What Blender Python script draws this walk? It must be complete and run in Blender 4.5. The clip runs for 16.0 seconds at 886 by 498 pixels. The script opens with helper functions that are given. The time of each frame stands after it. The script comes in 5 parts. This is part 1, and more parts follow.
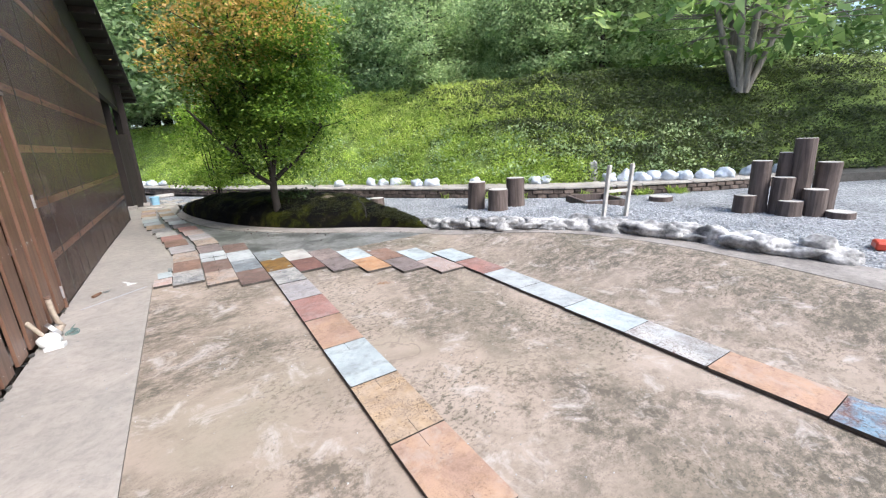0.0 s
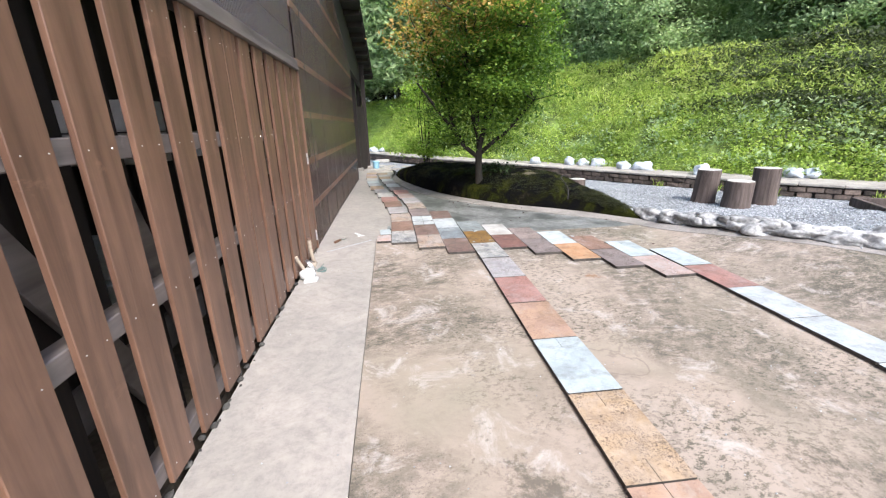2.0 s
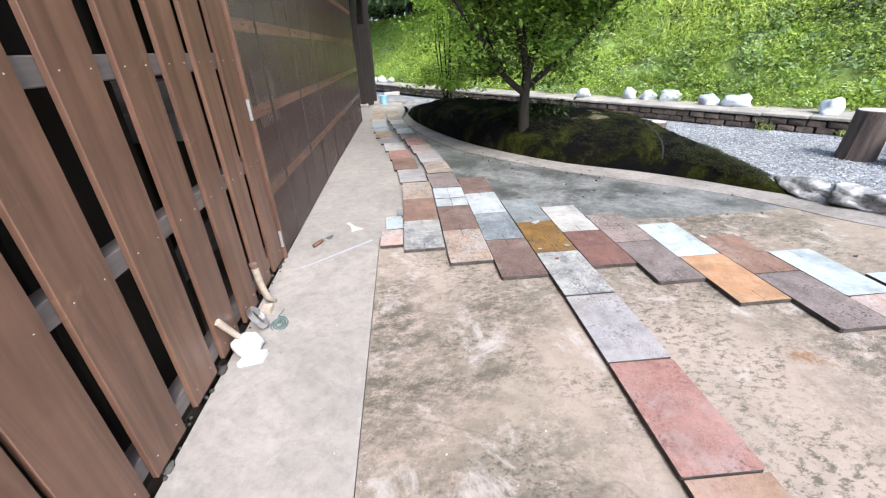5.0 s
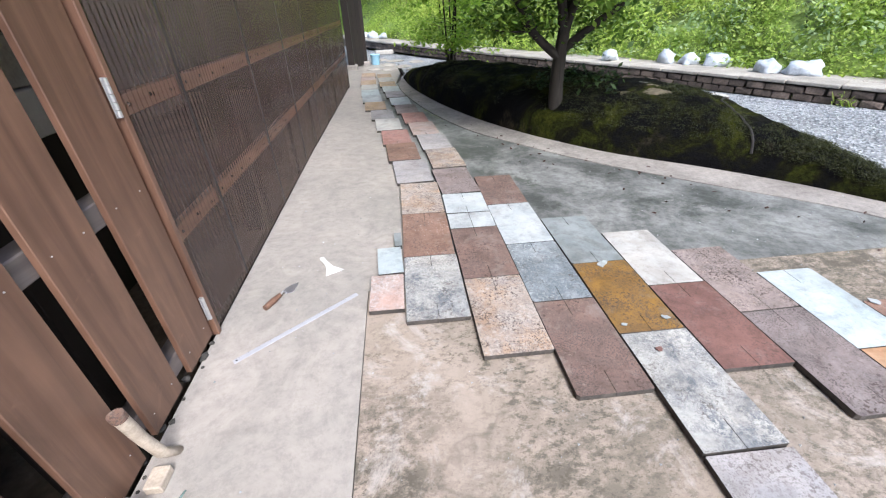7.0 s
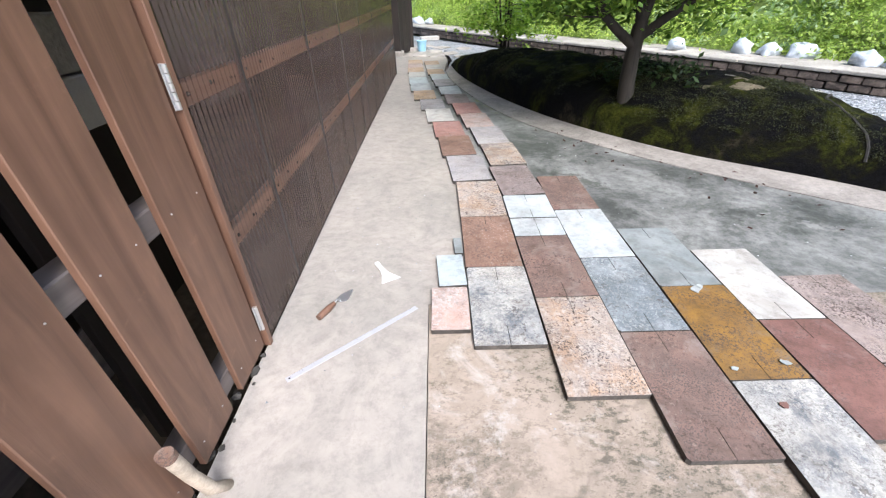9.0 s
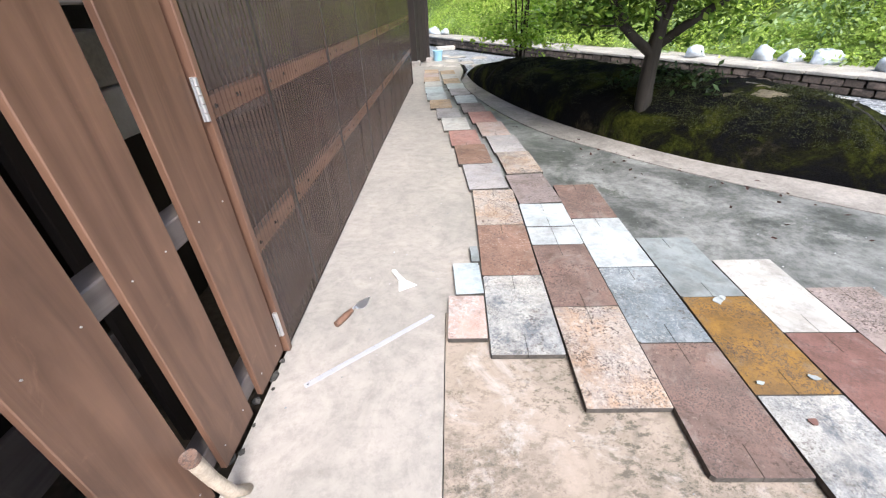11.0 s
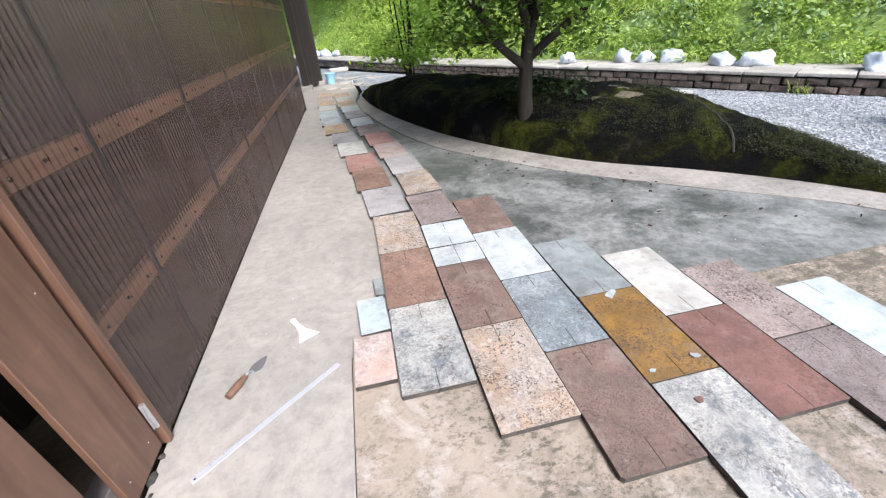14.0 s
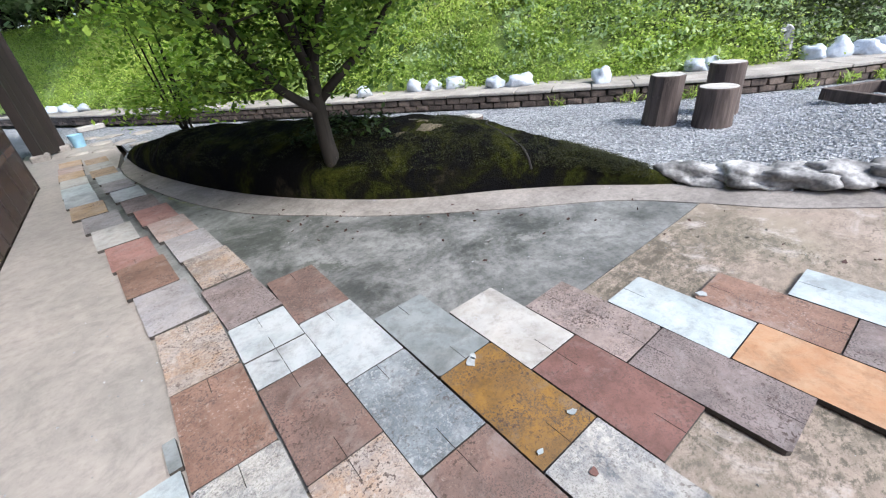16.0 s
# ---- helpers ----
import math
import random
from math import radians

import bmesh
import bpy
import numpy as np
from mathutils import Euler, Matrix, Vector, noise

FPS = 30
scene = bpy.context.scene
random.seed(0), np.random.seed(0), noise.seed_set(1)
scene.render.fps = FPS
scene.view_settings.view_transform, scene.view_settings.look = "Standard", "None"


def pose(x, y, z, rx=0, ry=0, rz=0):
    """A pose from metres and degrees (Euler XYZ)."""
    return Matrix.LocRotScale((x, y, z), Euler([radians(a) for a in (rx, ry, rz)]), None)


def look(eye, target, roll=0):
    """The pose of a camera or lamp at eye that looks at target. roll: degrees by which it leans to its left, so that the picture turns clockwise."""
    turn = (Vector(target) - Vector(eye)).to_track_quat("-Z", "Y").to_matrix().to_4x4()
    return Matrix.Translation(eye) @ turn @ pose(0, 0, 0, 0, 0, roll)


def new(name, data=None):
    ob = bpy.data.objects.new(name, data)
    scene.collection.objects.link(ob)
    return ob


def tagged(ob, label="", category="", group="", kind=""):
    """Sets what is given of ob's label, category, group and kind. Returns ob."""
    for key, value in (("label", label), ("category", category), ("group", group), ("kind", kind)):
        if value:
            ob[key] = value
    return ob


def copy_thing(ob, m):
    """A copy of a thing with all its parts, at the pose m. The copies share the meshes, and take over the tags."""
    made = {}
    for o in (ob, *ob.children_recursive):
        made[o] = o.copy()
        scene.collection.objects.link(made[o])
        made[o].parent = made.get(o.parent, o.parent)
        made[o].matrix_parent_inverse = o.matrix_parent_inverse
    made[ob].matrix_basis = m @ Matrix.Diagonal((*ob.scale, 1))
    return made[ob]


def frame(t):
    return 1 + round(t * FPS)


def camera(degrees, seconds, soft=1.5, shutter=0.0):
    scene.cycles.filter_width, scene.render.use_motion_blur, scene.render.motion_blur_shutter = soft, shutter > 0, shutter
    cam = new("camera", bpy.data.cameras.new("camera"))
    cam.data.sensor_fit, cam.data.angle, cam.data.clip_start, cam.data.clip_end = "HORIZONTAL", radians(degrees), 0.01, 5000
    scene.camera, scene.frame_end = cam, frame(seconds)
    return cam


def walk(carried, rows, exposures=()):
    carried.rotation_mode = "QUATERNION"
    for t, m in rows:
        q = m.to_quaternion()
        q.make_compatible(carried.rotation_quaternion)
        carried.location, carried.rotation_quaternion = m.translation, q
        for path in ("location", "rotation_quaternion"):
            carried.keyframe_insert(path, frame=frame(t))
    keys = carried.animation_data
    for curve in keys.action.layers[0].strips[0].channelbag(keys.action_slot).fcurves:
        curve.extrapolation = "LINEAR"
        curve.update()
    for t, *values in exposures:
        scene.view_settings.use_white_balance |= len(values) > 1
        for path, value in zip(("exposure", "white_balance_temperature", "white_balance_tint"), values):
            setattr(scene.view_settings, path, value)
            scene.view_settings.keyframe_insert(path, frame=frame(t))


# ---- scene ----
cam = camera(96.5, 16.0, 1.2)
PATH = [
    (0, (1.16, -5.175, 1.41), (2.204, -3.553, 0.884), -2.7),
    (0.5, (1.048, -5.196, 1.402), (1.717, -3.388, 0.869), -1.9),
    (1, (0.946, -5.141, 1.393), (1.388, -3.263, 0.864), -1.4),
    (1.5, (0.881, -5.014, 1.414), (1.231, -3.125, 0.859), -1.1),
    (2, (0.932, -4.782, 1.386), (1.167, -2.89, 0.784), -1.2),
    (2.5, (0.952, -4.55, 1.382), (1.117, -2.667, 0.729), -1.0),
    (3, (0.942, -4.248, 1.374), (1.106, -2.386, 0.663), -0.9),
    (3.5, (0.992, -3.901, 1.38), (1.083, -2.038, 0.659), -2.0),
    (4, (0.971, -3.542, 1.378), (1.105, -1.695, 0.623), -2.1),
    (4.2, (0.982, -3.399, 1.373), (1.107, -1.564, 0.587), -2.5),
    (6.3, (0.901, -1.884, 1.302), (1.09, -0.166, 0.295), -1.4),
    (6.5, (0.912, -1.785, 1.294), (1.097, -0.07, 0.283), -1.4),
    (7, (0.927, -1.549, 1.289), (1.09, 0.138, 0.227), -1.5),
    (7.5, (0.856, -1.382, 1.274), (1.008, 0.286, 0.18), -1.0),
    (8, (0.791, -1.306, 1.269), (0.891, 0.348, 0.149), -1.2),
    (8.5, (0.767, -1.294, 1.262), (0.815, 0.364, 0.144), -1.3),
    (9, (0.76, -1.295, 1.267), (0.765, 0.373, 0.163), -1.5),
    (11.5, (0.739, -1.303, 1.279), (0.662, 0.388, 0.213), -2.4),
    (12, (0.735, -1.315, 1.289), (0.645, 0.377, 0.227), -2.4),
    (12.5, (0.735, -1.32, 1.288), (0.666, 0.374, 0.227), -2.4),
    (13, (0.748, -1.322, 1.293), (0.752, 0.376, 0.236), -2.7),
    (13.5, (0.788, -1.303, 1.303), (0.925, 0.394, 0.253), -3.6),
    (14, (0.906, -1.209, 1.306), (1.207, 0.478, 0.274), -4.9),
    (14.5, (1.057, -1.084, 1.339), (1.555, 0.571, 0.332), -6.0),
    (15, (1.152, -0.983, 1.339), (1.865, 0.598, 0.343), -7.0),
    (15.5, (1.151, -0.877, 1.351), (2.055, 0.605, 0.359), -7.3),
    (16, (1.177, -0.826, 1.336), (2.197, 0.582, 0.348), -6.6),
]
walk(cam, [(t, look(eye, target, roll)) for t, eye, target, roll in PATH], [(0, 1.25, 6200, 10), (3, 1.44, 6150, 10), (4.2, 1.42, 6100, 10), (7, 1.3, 5950, 10), (8.5, 1.42, 6000, 10), (11.5, 1.53, 6150, 10), (13, 1.5, 6100, 10), (14.5, 1.33, 6050, 10), (16, 1.17, 6000, 10)])

# ---- world and light ----
SUN_EL, SUN_AZ = radians(50), radians(162)
world = bpy.data.worlds.new("sky")
scene.world = world
world.use_nodes = True
wn = world.node_tree
sky = wn.nodes.new("ShaderNodeTexSky")
sky.sky_type, sky.sun_disc, sky.sun_elevation, sky.sun_rotation = "NISHITA", False, SUN_EL, SUN_AZ
sky.air_density, sky.dust_density = 1.0, 3.0
wn.nodes["Background"].inputs["Strength"].default_value = 0.15
wn.links.new(sky.outputs[0], wn.nodes["Background"].inputs["Color"])
sun_data = bpy.data.lights.new("sun", "SUN")
sun_data.energy, sun_data.angle, sun_data.color = 2.0, radians(20), (1.0, 0.97, 0.92)
sun = new("sun", sun_data)
sun_dir = Vector((math.sin(SUN_AZ) * math.cos(SUN_EL), math.cos(SUN_AZ) * math.cos(SUN_EL), math.sin(SUN_EL)))
sun.matrix_world = look(sun_dir * 30, (0, 0, 0))


# ---- mesh helpers ----
def grain(name, base, rough=0.8, var=0.25, scale=6.0, fine=60.0, bump=0.2, metal=0.0, tint=None, alpha=None, rand=0.0, coat=0.0, stretch=(1, 1, 1)):
    """Plain material with colour variation at two scales and a fine bump."""
    m = bpy.data.materials.new(name)
    m.use_nodes = True
    nt = m.node_tree
    b = nt.nodes["Principled BSDF"]
    b.inputs["Roughness"].default_value, b.inputs["Metallic"].default_value = rough, metal
    tc, mp = nt.nodes.new("ShaderNodeTexCoord"), nt.nodes.new("ShaderNodeMapping")
    mp.inputs["Scale"].default_value = stretch
    geo = nt.nodes.new("ShaderNodeNewGeometry")
    nt.links.new(geo.outputs["Position"], mp.inputs["Vector"])
    n1, n2 = nt.nodes.new("ShaderNodeTexNoise"), nt.nodes.new("ShaderNodeTexNoise")
    n1.inputs["Scale"].default_value, n2.inputs["Scale"].default_value = scale, fine
    n1.inputs["Detail"].default_value, n2.inputs["Detail"].default_value = 6, 3
    for n in (n1, n2):
        nt.links.new(mp.outputs[0], n.inputs["Vector"])
    r1 = nt.nodes.new("ShaderNodeValToRGB")
    t = tint or [c * (1 + var) for c in base]
    d = [c * (1 - var) for c in base]
    r1.color_ramp.elements[0].position, r1.color_ramp.elements[1].position = 0.3, 0.7
    r1.color_ramp.elements[0].color, r1.color_ramp.elements[1].color = (*d, 1), (*t, 1)
    nt.links.new(n1.outputs["Fac"], r1.inputs["Fac"])
    mx = nt.nodes.new("ShaderNodeMix")
    mx.data_type, mx.blend_type = "RGBA", "OVERLAY"
    mx.inputs["Factor"].default_value = min(1.0, var * 1.6)
    nt.links.new(r1.outputs["Color"], mx.inputs["A"])
    nt.links.new(n2.outputs["Fac"], mx.inputs["B"])
    out = mx.outputs["Result"]
    if rand:
        oi, hv = nt.nodes.new("ShaderNodeObjectInfo"), nt.nodes.new("ShaderNodeHueSaturation")
        mr = nt.nodes.new("ShaderNodeMapRange")
        mr.inputs["To Min"].default_value, mr.inputs["To Max"].default_value = 1 - rand, 1 + rand
        nt.links.new(oi.outputs["Random"], mr.inputs["Value"])
        nt.links.new(mr.outputs[0], hv.inputs["Value"])
        nt.links.new(out, hv.inputs["Color"])
        out = hv.outputs["Color"]
    nt.links.new(out, b.inputs["Base Color"])
    bp = nt.nodes.new("ShaderNodeBump")
    bp.inputs["Strength"].default_value, bp.inputs["Distance"].default_value = bump, 0.01
    nt.links.new(n2.outputs["Fac"], bp.inputs["Height"])
    nt.links.new(bp.outputs[0], b.inputs["Normal"])
    return m


def mesh_of(name, bm, mat, smooth=False):
    me = bpy.data.meshes.new(name)
    bm.normal_update()
    bm.to_mesh(me)
    bm.free()
    for m in (mat if isinstance(mat, (list, tuple)) else [mat]):
        me.materials.append(m)
    if smooth:
        for p in me.polygons:
            p.use_smooth = True
    return me


def part(name, bm, mat, parent=None, label="", smooth=False):
    ob = new(name, mesh_of(name, bm, mat, smooth))
    if parent is not None:
        ob.parent = parent
    if label:
        ob["label"] = label
    return ob


def box(bm, x0, y0, z0, x1, y1, z1, m=None, bevel=0.0):
    """A box between two corners, moved by m."""
    g = bmesh.ops.create_cube(bm, size=1)
    vs = g["verts"]
    for v in vs:
        v.co = Vector(((x0 + x1) / 2 + v.co.x * (x1 - x0), (y0 + y1) / 2 + v.co.y * (y1 - y0), (z0 + z1) / 2 + v.co.z * (z1 - z0)))
    if bevel:
        es = list({e for v in vs for e in v.link_edges})
        r = bmesh.ops.bevel(bm, geom=es, offset=bevel, segments=1, affect="EDGES")
        vs = list({v for f in r["faces"] for v in f.verts} | {v for v in vs if v.is_valid})
    if m is not None:
        bmesh.ops.transform(bm, matrix=m, verts=vs)
    return vs


def curve_at(pts, s):
    """A smooth line through pts, s from 0 to 1."""
    n = len(pts) - 1
    f = min(max(s, 0.0), 1.0) * n
    i = min(int(f), n - 1)
    u = f - i
    p = [Vector(pts[max(0, min(n, i + k))]) for k in (-1, 0, 1, 2)]
    return 0.5 * (2 * p[1] + (p[2] - p[0]) * u + (2 * p[0] - 5 * p[1] + 4 * p[2] - p[3]) * u * u + (3 * p[1] - p[0] - 3 * p[2] + p[3]) * u ** 3)


def empty(name, at=(0, 0, 0)):
    ob = new(name)
    ob.location = at
    return ob


def fall(y):
    """The ground falls gently away past the tiled stretch."""
    return -0.016 * max(0.0, y - 2.5)


def ease(t):
    t = min(1.0, max(0.0, t))
    return t * t * (3 - 2 * t)


def ground_z(x, y):
    """Height of the ground: the fall of the site and a low berm under the border rocks."""
    return fall(y) + 0.2 * ease((x - 3.95) / 1.4) * ease((0.9 - y) / 1.6) * ease((8.8 - x) / 1.8)


# ---- materials ----
def ramp(nt, fac, stops):
    r = nt.nodes.new("ShaderNodeValToRGB")
    el = r.color_ramp.elements
    while len(el) < len(stops):
        el.new(0.5)
    for e, (p, c) in zip(el, stops):
        e.position, e.color = p, (*c, 1) if len(c) == 3 else c
    nt.links.new(fac, r.inputs["Fac"])
    return r.outputs["Color"]


def noise_node(nt, scale, detail=5, vec=None, rough=0.6, dist=0.0):
    n = nt.nodes.new("ShaderNodeTexNoise")
    n.inputs["Scale"].default_value, n.inputs["Detail"].default_value = scale, detail
    n.inputs["Roughness"].default_value, n.inputs["Distortion"].default_value = rough, dist
    if vec is not None:
        nt.links.new(vec, n.inputs["Vector"])
    return n.outputs["Fac"]


def mixed(nt, fac, a, b, mode="MIX"):
    mx = nt.nodes.new("ShaderNodeMix")
    mx.data_type, mx.blend_type = "RGBA", mode
    for k, v in (("Factor", fac), ("A", a), ("B", b)):
        if isinstance(v, (int, float)):
            mx.inputs[k].default_value = v
        elif isinstance(v, tuple):
            mx.inputs[k].default_value = (*v, 1)
        else:
            nt.links.new(v, mx.inputs[k])
    return mx.outputs["Result"]


def start(name, rough=0.8, vec="Position"):
    m = bpy.data.materials.new(name)
    m.use_nodes = True
    nt = m.node_tree
    b = nt.nodes["Principled BSDF"]
    b.inputs["Roughness"].default_value = rough
    if vec == "Position":
        v = nt.nodes.new("ShaderNodeNewGeometry").outputs["Position"]
    else:
        v = nt.nodes.new("ShaderNodeTexCoord").outputs["Object"]
    return m, nt, b, v


def bumped(nt, b, height, strength=0.3, distance=0.01):
    bp = nt.nodes.new("ShaderNodeBump")
    bp.inputs["Strength"].default_value, bp.inputs["Distance"].default_value = strength, distance
    nt.links.new(height, bp.inputs["Height"])
    nt.links.new(bp.outputs[0], b.inputs["Normal"])


def stained(nt, v, c, at, turn, size, hue, much):
    """A ragged stain of its own shape: centre, turn in degrees, half lengths, colour and strength."""
    mp = nt.nodes.new("ShaderNodeMapping")
    mp.inputs["Location"].default_value = (-at[0], -at[1], 0)
    nt.links.new(v, mp.inputs["Vector"])
    rot = nt.nodes.new("ShaderNodeMapping")
    rot.inputs["Rotation"].default_value = (0, 0, radians(-turn))
    nt.links.new(mp.outputs[0], rot.inputs["Vector"])
    fit = nt.nodes.new("ShaderNodeMapping")
    fit.inputs["Scale"].default_value = (1 / size[0], 1 / size[1], 0)
    nt.links.new(rot.outputs[0], fit.inputs["Vector"])
    ln, coarse, ad = nt.nodes.new("ShaderNodeVectorMath"), nt.nodes.new("ShaderNodeMath"), nt.nodes.new("ShaderNodeMath")
    ln.operation, coarse.operation, ad.operation = "LENGTH", "MULTIPLY_ADD", "MULTIPLY_ADD"
    nt.links.new(fit.outputs[0], ln.inputs[0])
    nt.links.new(noise_node(nt, 4.5, 6, v, 0.7), coarse.inputs[0])
    coarse.inputs[1].default_value = 0.9
    nt.links.new(ln.outputs["Value"], coarse.inputs[2])
    nt.links.new(noise_node(nt, 26, 9, v, 0.8), ad.inputs[0])
    ad.inputs[1].default_value = 0.9
    nt.links.new(coarse.outputs[0], ad.inputs[2])
    return mixed(nt, ramp(nt, ad.outputs[0], [(0.86, (much, much, much)), (1.0, (0, 0, 0))]), c, hue)


DAMP, RUST, LIME = (0.085, 0.072, 0.054), (0.19, 0.085, 0.03), (0.42, 0.385, 0.36)
STAINS = [((2.74, -1.54), -38, (1.0, 0.34), RUST, 0.85), ((2.5, -0.88), 20, (1.2, 0.95), DAMP, 0.8), ((3.4, 0.02), 0, (2.4, 0.4), DAMP, 0.9),
          ((2.85, -3.9), -77, (4.2, 2.0), DAMP, 0.85), ((1.45, -3.7), -60, (2.4, 1.3), DAMP, 0.75), ((4.1, -4.4), -70, (2.2, 1.1), DAMP, 0.6), ((0.95, -0.43), 70, (0.75, 0.45), LIME, 0.75), ((1.25, -0.8), 20, (0.9, 0.4), LIME, 0.6)]


def old_concrete():
    """Weathered concrete: pinkish beige, grey-olive mould in swept streaks, dark specks, pale scuffs."""
    m, nt, b, v = start("weathered_concrete", 0.85)
    swept = nt.nodes.new("ShaderNodeMapping")
    swept.inputs["Rotation"].default_value, swept.inputs["Scale"].default_value = (0, 0, radians(-62)), (0.6, 1.0, 1.0)
    nt.links.new(v, swept.inputs["Vector"])
    sv = swept.outputs[0]
    big = ramp(nt, noise_node(nt, 0.6, 4, v), [(0.35, (0.285, 0.245, 0.19)), (0.5, (0.335, 0.27, 0.22)), (0.68, (0.37, 0.305, 0.258))])
    zone = ramp(nt, noise_node(nt, 0.5, 6, v, 0.64, 0.6), [(0.45, (0.06, 0.06, 0.06)), (0.58, (1, 1, 1))])
    dirt = ramp(nt, noise_node(nt, 13.0, 10, sv, 0.82), [(0.41, (0, 0, 0)), (0.56, (0.95, 0.95, 0.95))])
    c = mixed(nt, mixed(nt, 1.0, zone, dirt, "MULTIPLY"), big, (0.085, 0.074, 0.056))
    veil = ramp(nt, noise_node(nt, 1.3, 7, v, 0.7, 1.0), [(0.48, (0, 0, 0)), (0.68, (0.6, 0.6, 0.6))])
    c = mixed(nt, veil, c, (0.17, 0.145, 0.11))
    mould = ramp(nt, noise_node(nt, 34, 8, sv, 0.8), [(0.5, (0, 0, 0)), (0.57, (0.85, 0.85, 0.85))])
    patch = ramp(nt, noise_node(nt, 1.1, 5, v, 0.6, 0.4), [(0.45, (0.08, 0.08, 0.08)), (0.58, (1, 1, 1))])
    c = mixed(nt, mixed(nt, 1.0, mould, patch, "MULTIPLY"), c, (0.075, 0.068, 0.048))
    speck = ramp(nt, noise_node(nt, 75, 4, v, 0.7), [(0.57, (0, 0, 0)), (0.62, (0.8, 0.8, 0.8))])
    c = mixed(nt, mixed(nt, 1.0, speck, zone, "MULTIPLY"), c, (0.08, 0.07, 0.055))
    pale = ramp(nt, noise_node(nt, 3.1, 8, v, 0.75, 0.6), [(0.55, (0, 0, 0)), (0.66, (0.75, 0.75, 0.75))])
    c = mixed(nt, pale, c, (0.45, 0.405, 0.375))
    for at, turn, size, hue, much in STAINS:
        c = stained(nt, v, c, at, turn, size, hue, much)
    # hair cracks
    vo = nt.nodes.new("ShaderNodeTexVoronoi")
    vo.feature = "DISTANCE_TO_EDGE"
    vo.inputs["Scale"].default_value = 0.27
    wv = nt.nodes.new("ShaderNodeTexNoise")
    wv.inputs["Scale"].default_value, wv.inputs["Detail"].default_value = 1.6, 6
    nt.links.new(v, wv.inputs["Vector"])
    va = nt.nodes.new("ShaderNodeVectorMath")
    va.operation = "ADD"
    nt.links.new(v, va.inputs[0])
    nt.links.new(wv.outputs["Color"], va.inputs[1])
    nt.links.new(va.outputs[0], vo.inputs["Vector"])
    c = mixed(nt, ramp(nt, vo.outputs["Distance"], [(0.0, (0.4, 0.4, 0.4)), (0.0018, (0, 0, 0))]), c, (0.1, 0.085, 0.07))
    nt.links.new(c, b.inputs["Base Color"])
    bumped(nt, b, noise_node(nt, 60, 6, v, 0.7), 0.35, 0.006)
    return m


def smooth_concrete(name, base, dark, scale=1.6, rough=0.6, stain=0.5, stretch=(1, 1, 1), stains=()):
    m, nt, b, v = start(name, rough)
    place = v
    mp = nt.nodes.new("ShaderNodeMapping")
    mp.inputs["Scale"].default_value = stretch
    nt.links.new(v, mp.inputs["Vector"])
    v = mp.outputs[0]
    f = ramp(nt, noise_node(nt, scale, 12, v, 0.74, 0.3), [(0.4, dark), (0.6, base)])
    g = ramp(nt, noise_node(nt, scale * 12, 11, v, 0.82), [(0.4, (0.6, 0.6, 0.6)), (0.53, (1, 1, 1))])
    c = mixed(nt, stain, f, mixed(nt, 1.0, f, g, "MULTIPLY"))
    trowel_marks = ramp(nt, noise_node(nt, scale * 2.6, 9, v, 0.72, 2.2), [(0.38, (0.88, 0.88, 0.88)), (0.52, (1, 1, 1)), (0.66, (1.1, 1.095, 1.09))])
    c = mixed(nt, 1.0, c, trowel_marks, "MULTIPLY")
    for at, turn, size, hue, much in stains:
        c = stained(nt, place, c, at, turn, size, hue, much)
    nt.links.new(c, b.inputs["Base Color"])
    bumped(nt, b, noise_node(nt, 40, 5, v, 0.6), 0.12, 0.004)
    return m


def gravel_mat():
    m, nt, b, v = start("grey_gravel", 0.9)
    vo = nt.nodes.new("ShaderNodeTexVoronoi")
    vo.inputs["Scale"].default_value = 34
    nt.links.new(v, vo.inputs["Vector"])
    c = ramp(nt, vo.outputs["Color"], [(0.1, (0.12, 0.128, 0.138)), (0.5, (0.28, 0.292, 0.31)), (0.9, (0.48, 0.495, 0.515))])
    big = ramp(nt, noise_node(nt, 0.8, 4, v), [(0.35, (0.72, 0.72, 0.72)), (0.65, (1, 1, 1))])
    nt.links.new(mixed(nt, 1.0, c, big, "MULTIPLY"), b.inputs["Base Color"])
    bumped(nt, b, vo.outputs["Distance"], 0.9, 0.03)
    return m


def stone_mat():
    m, nt, b, v = start("gravel_stone", 0.9)
    g = nt.nodes.new("ShaderNodeNewGeometry")
    c = ramp(nt, g.outputs["Random Per Island"], [(0.0, (0.17, 0.18, 0.195)), (0.5, (0.33, 0.345, 0.365)), (1.0, (0.54, 0.555, 0.58))])
    nt.links.new(c, b.inputs["Base Color"])
    return m


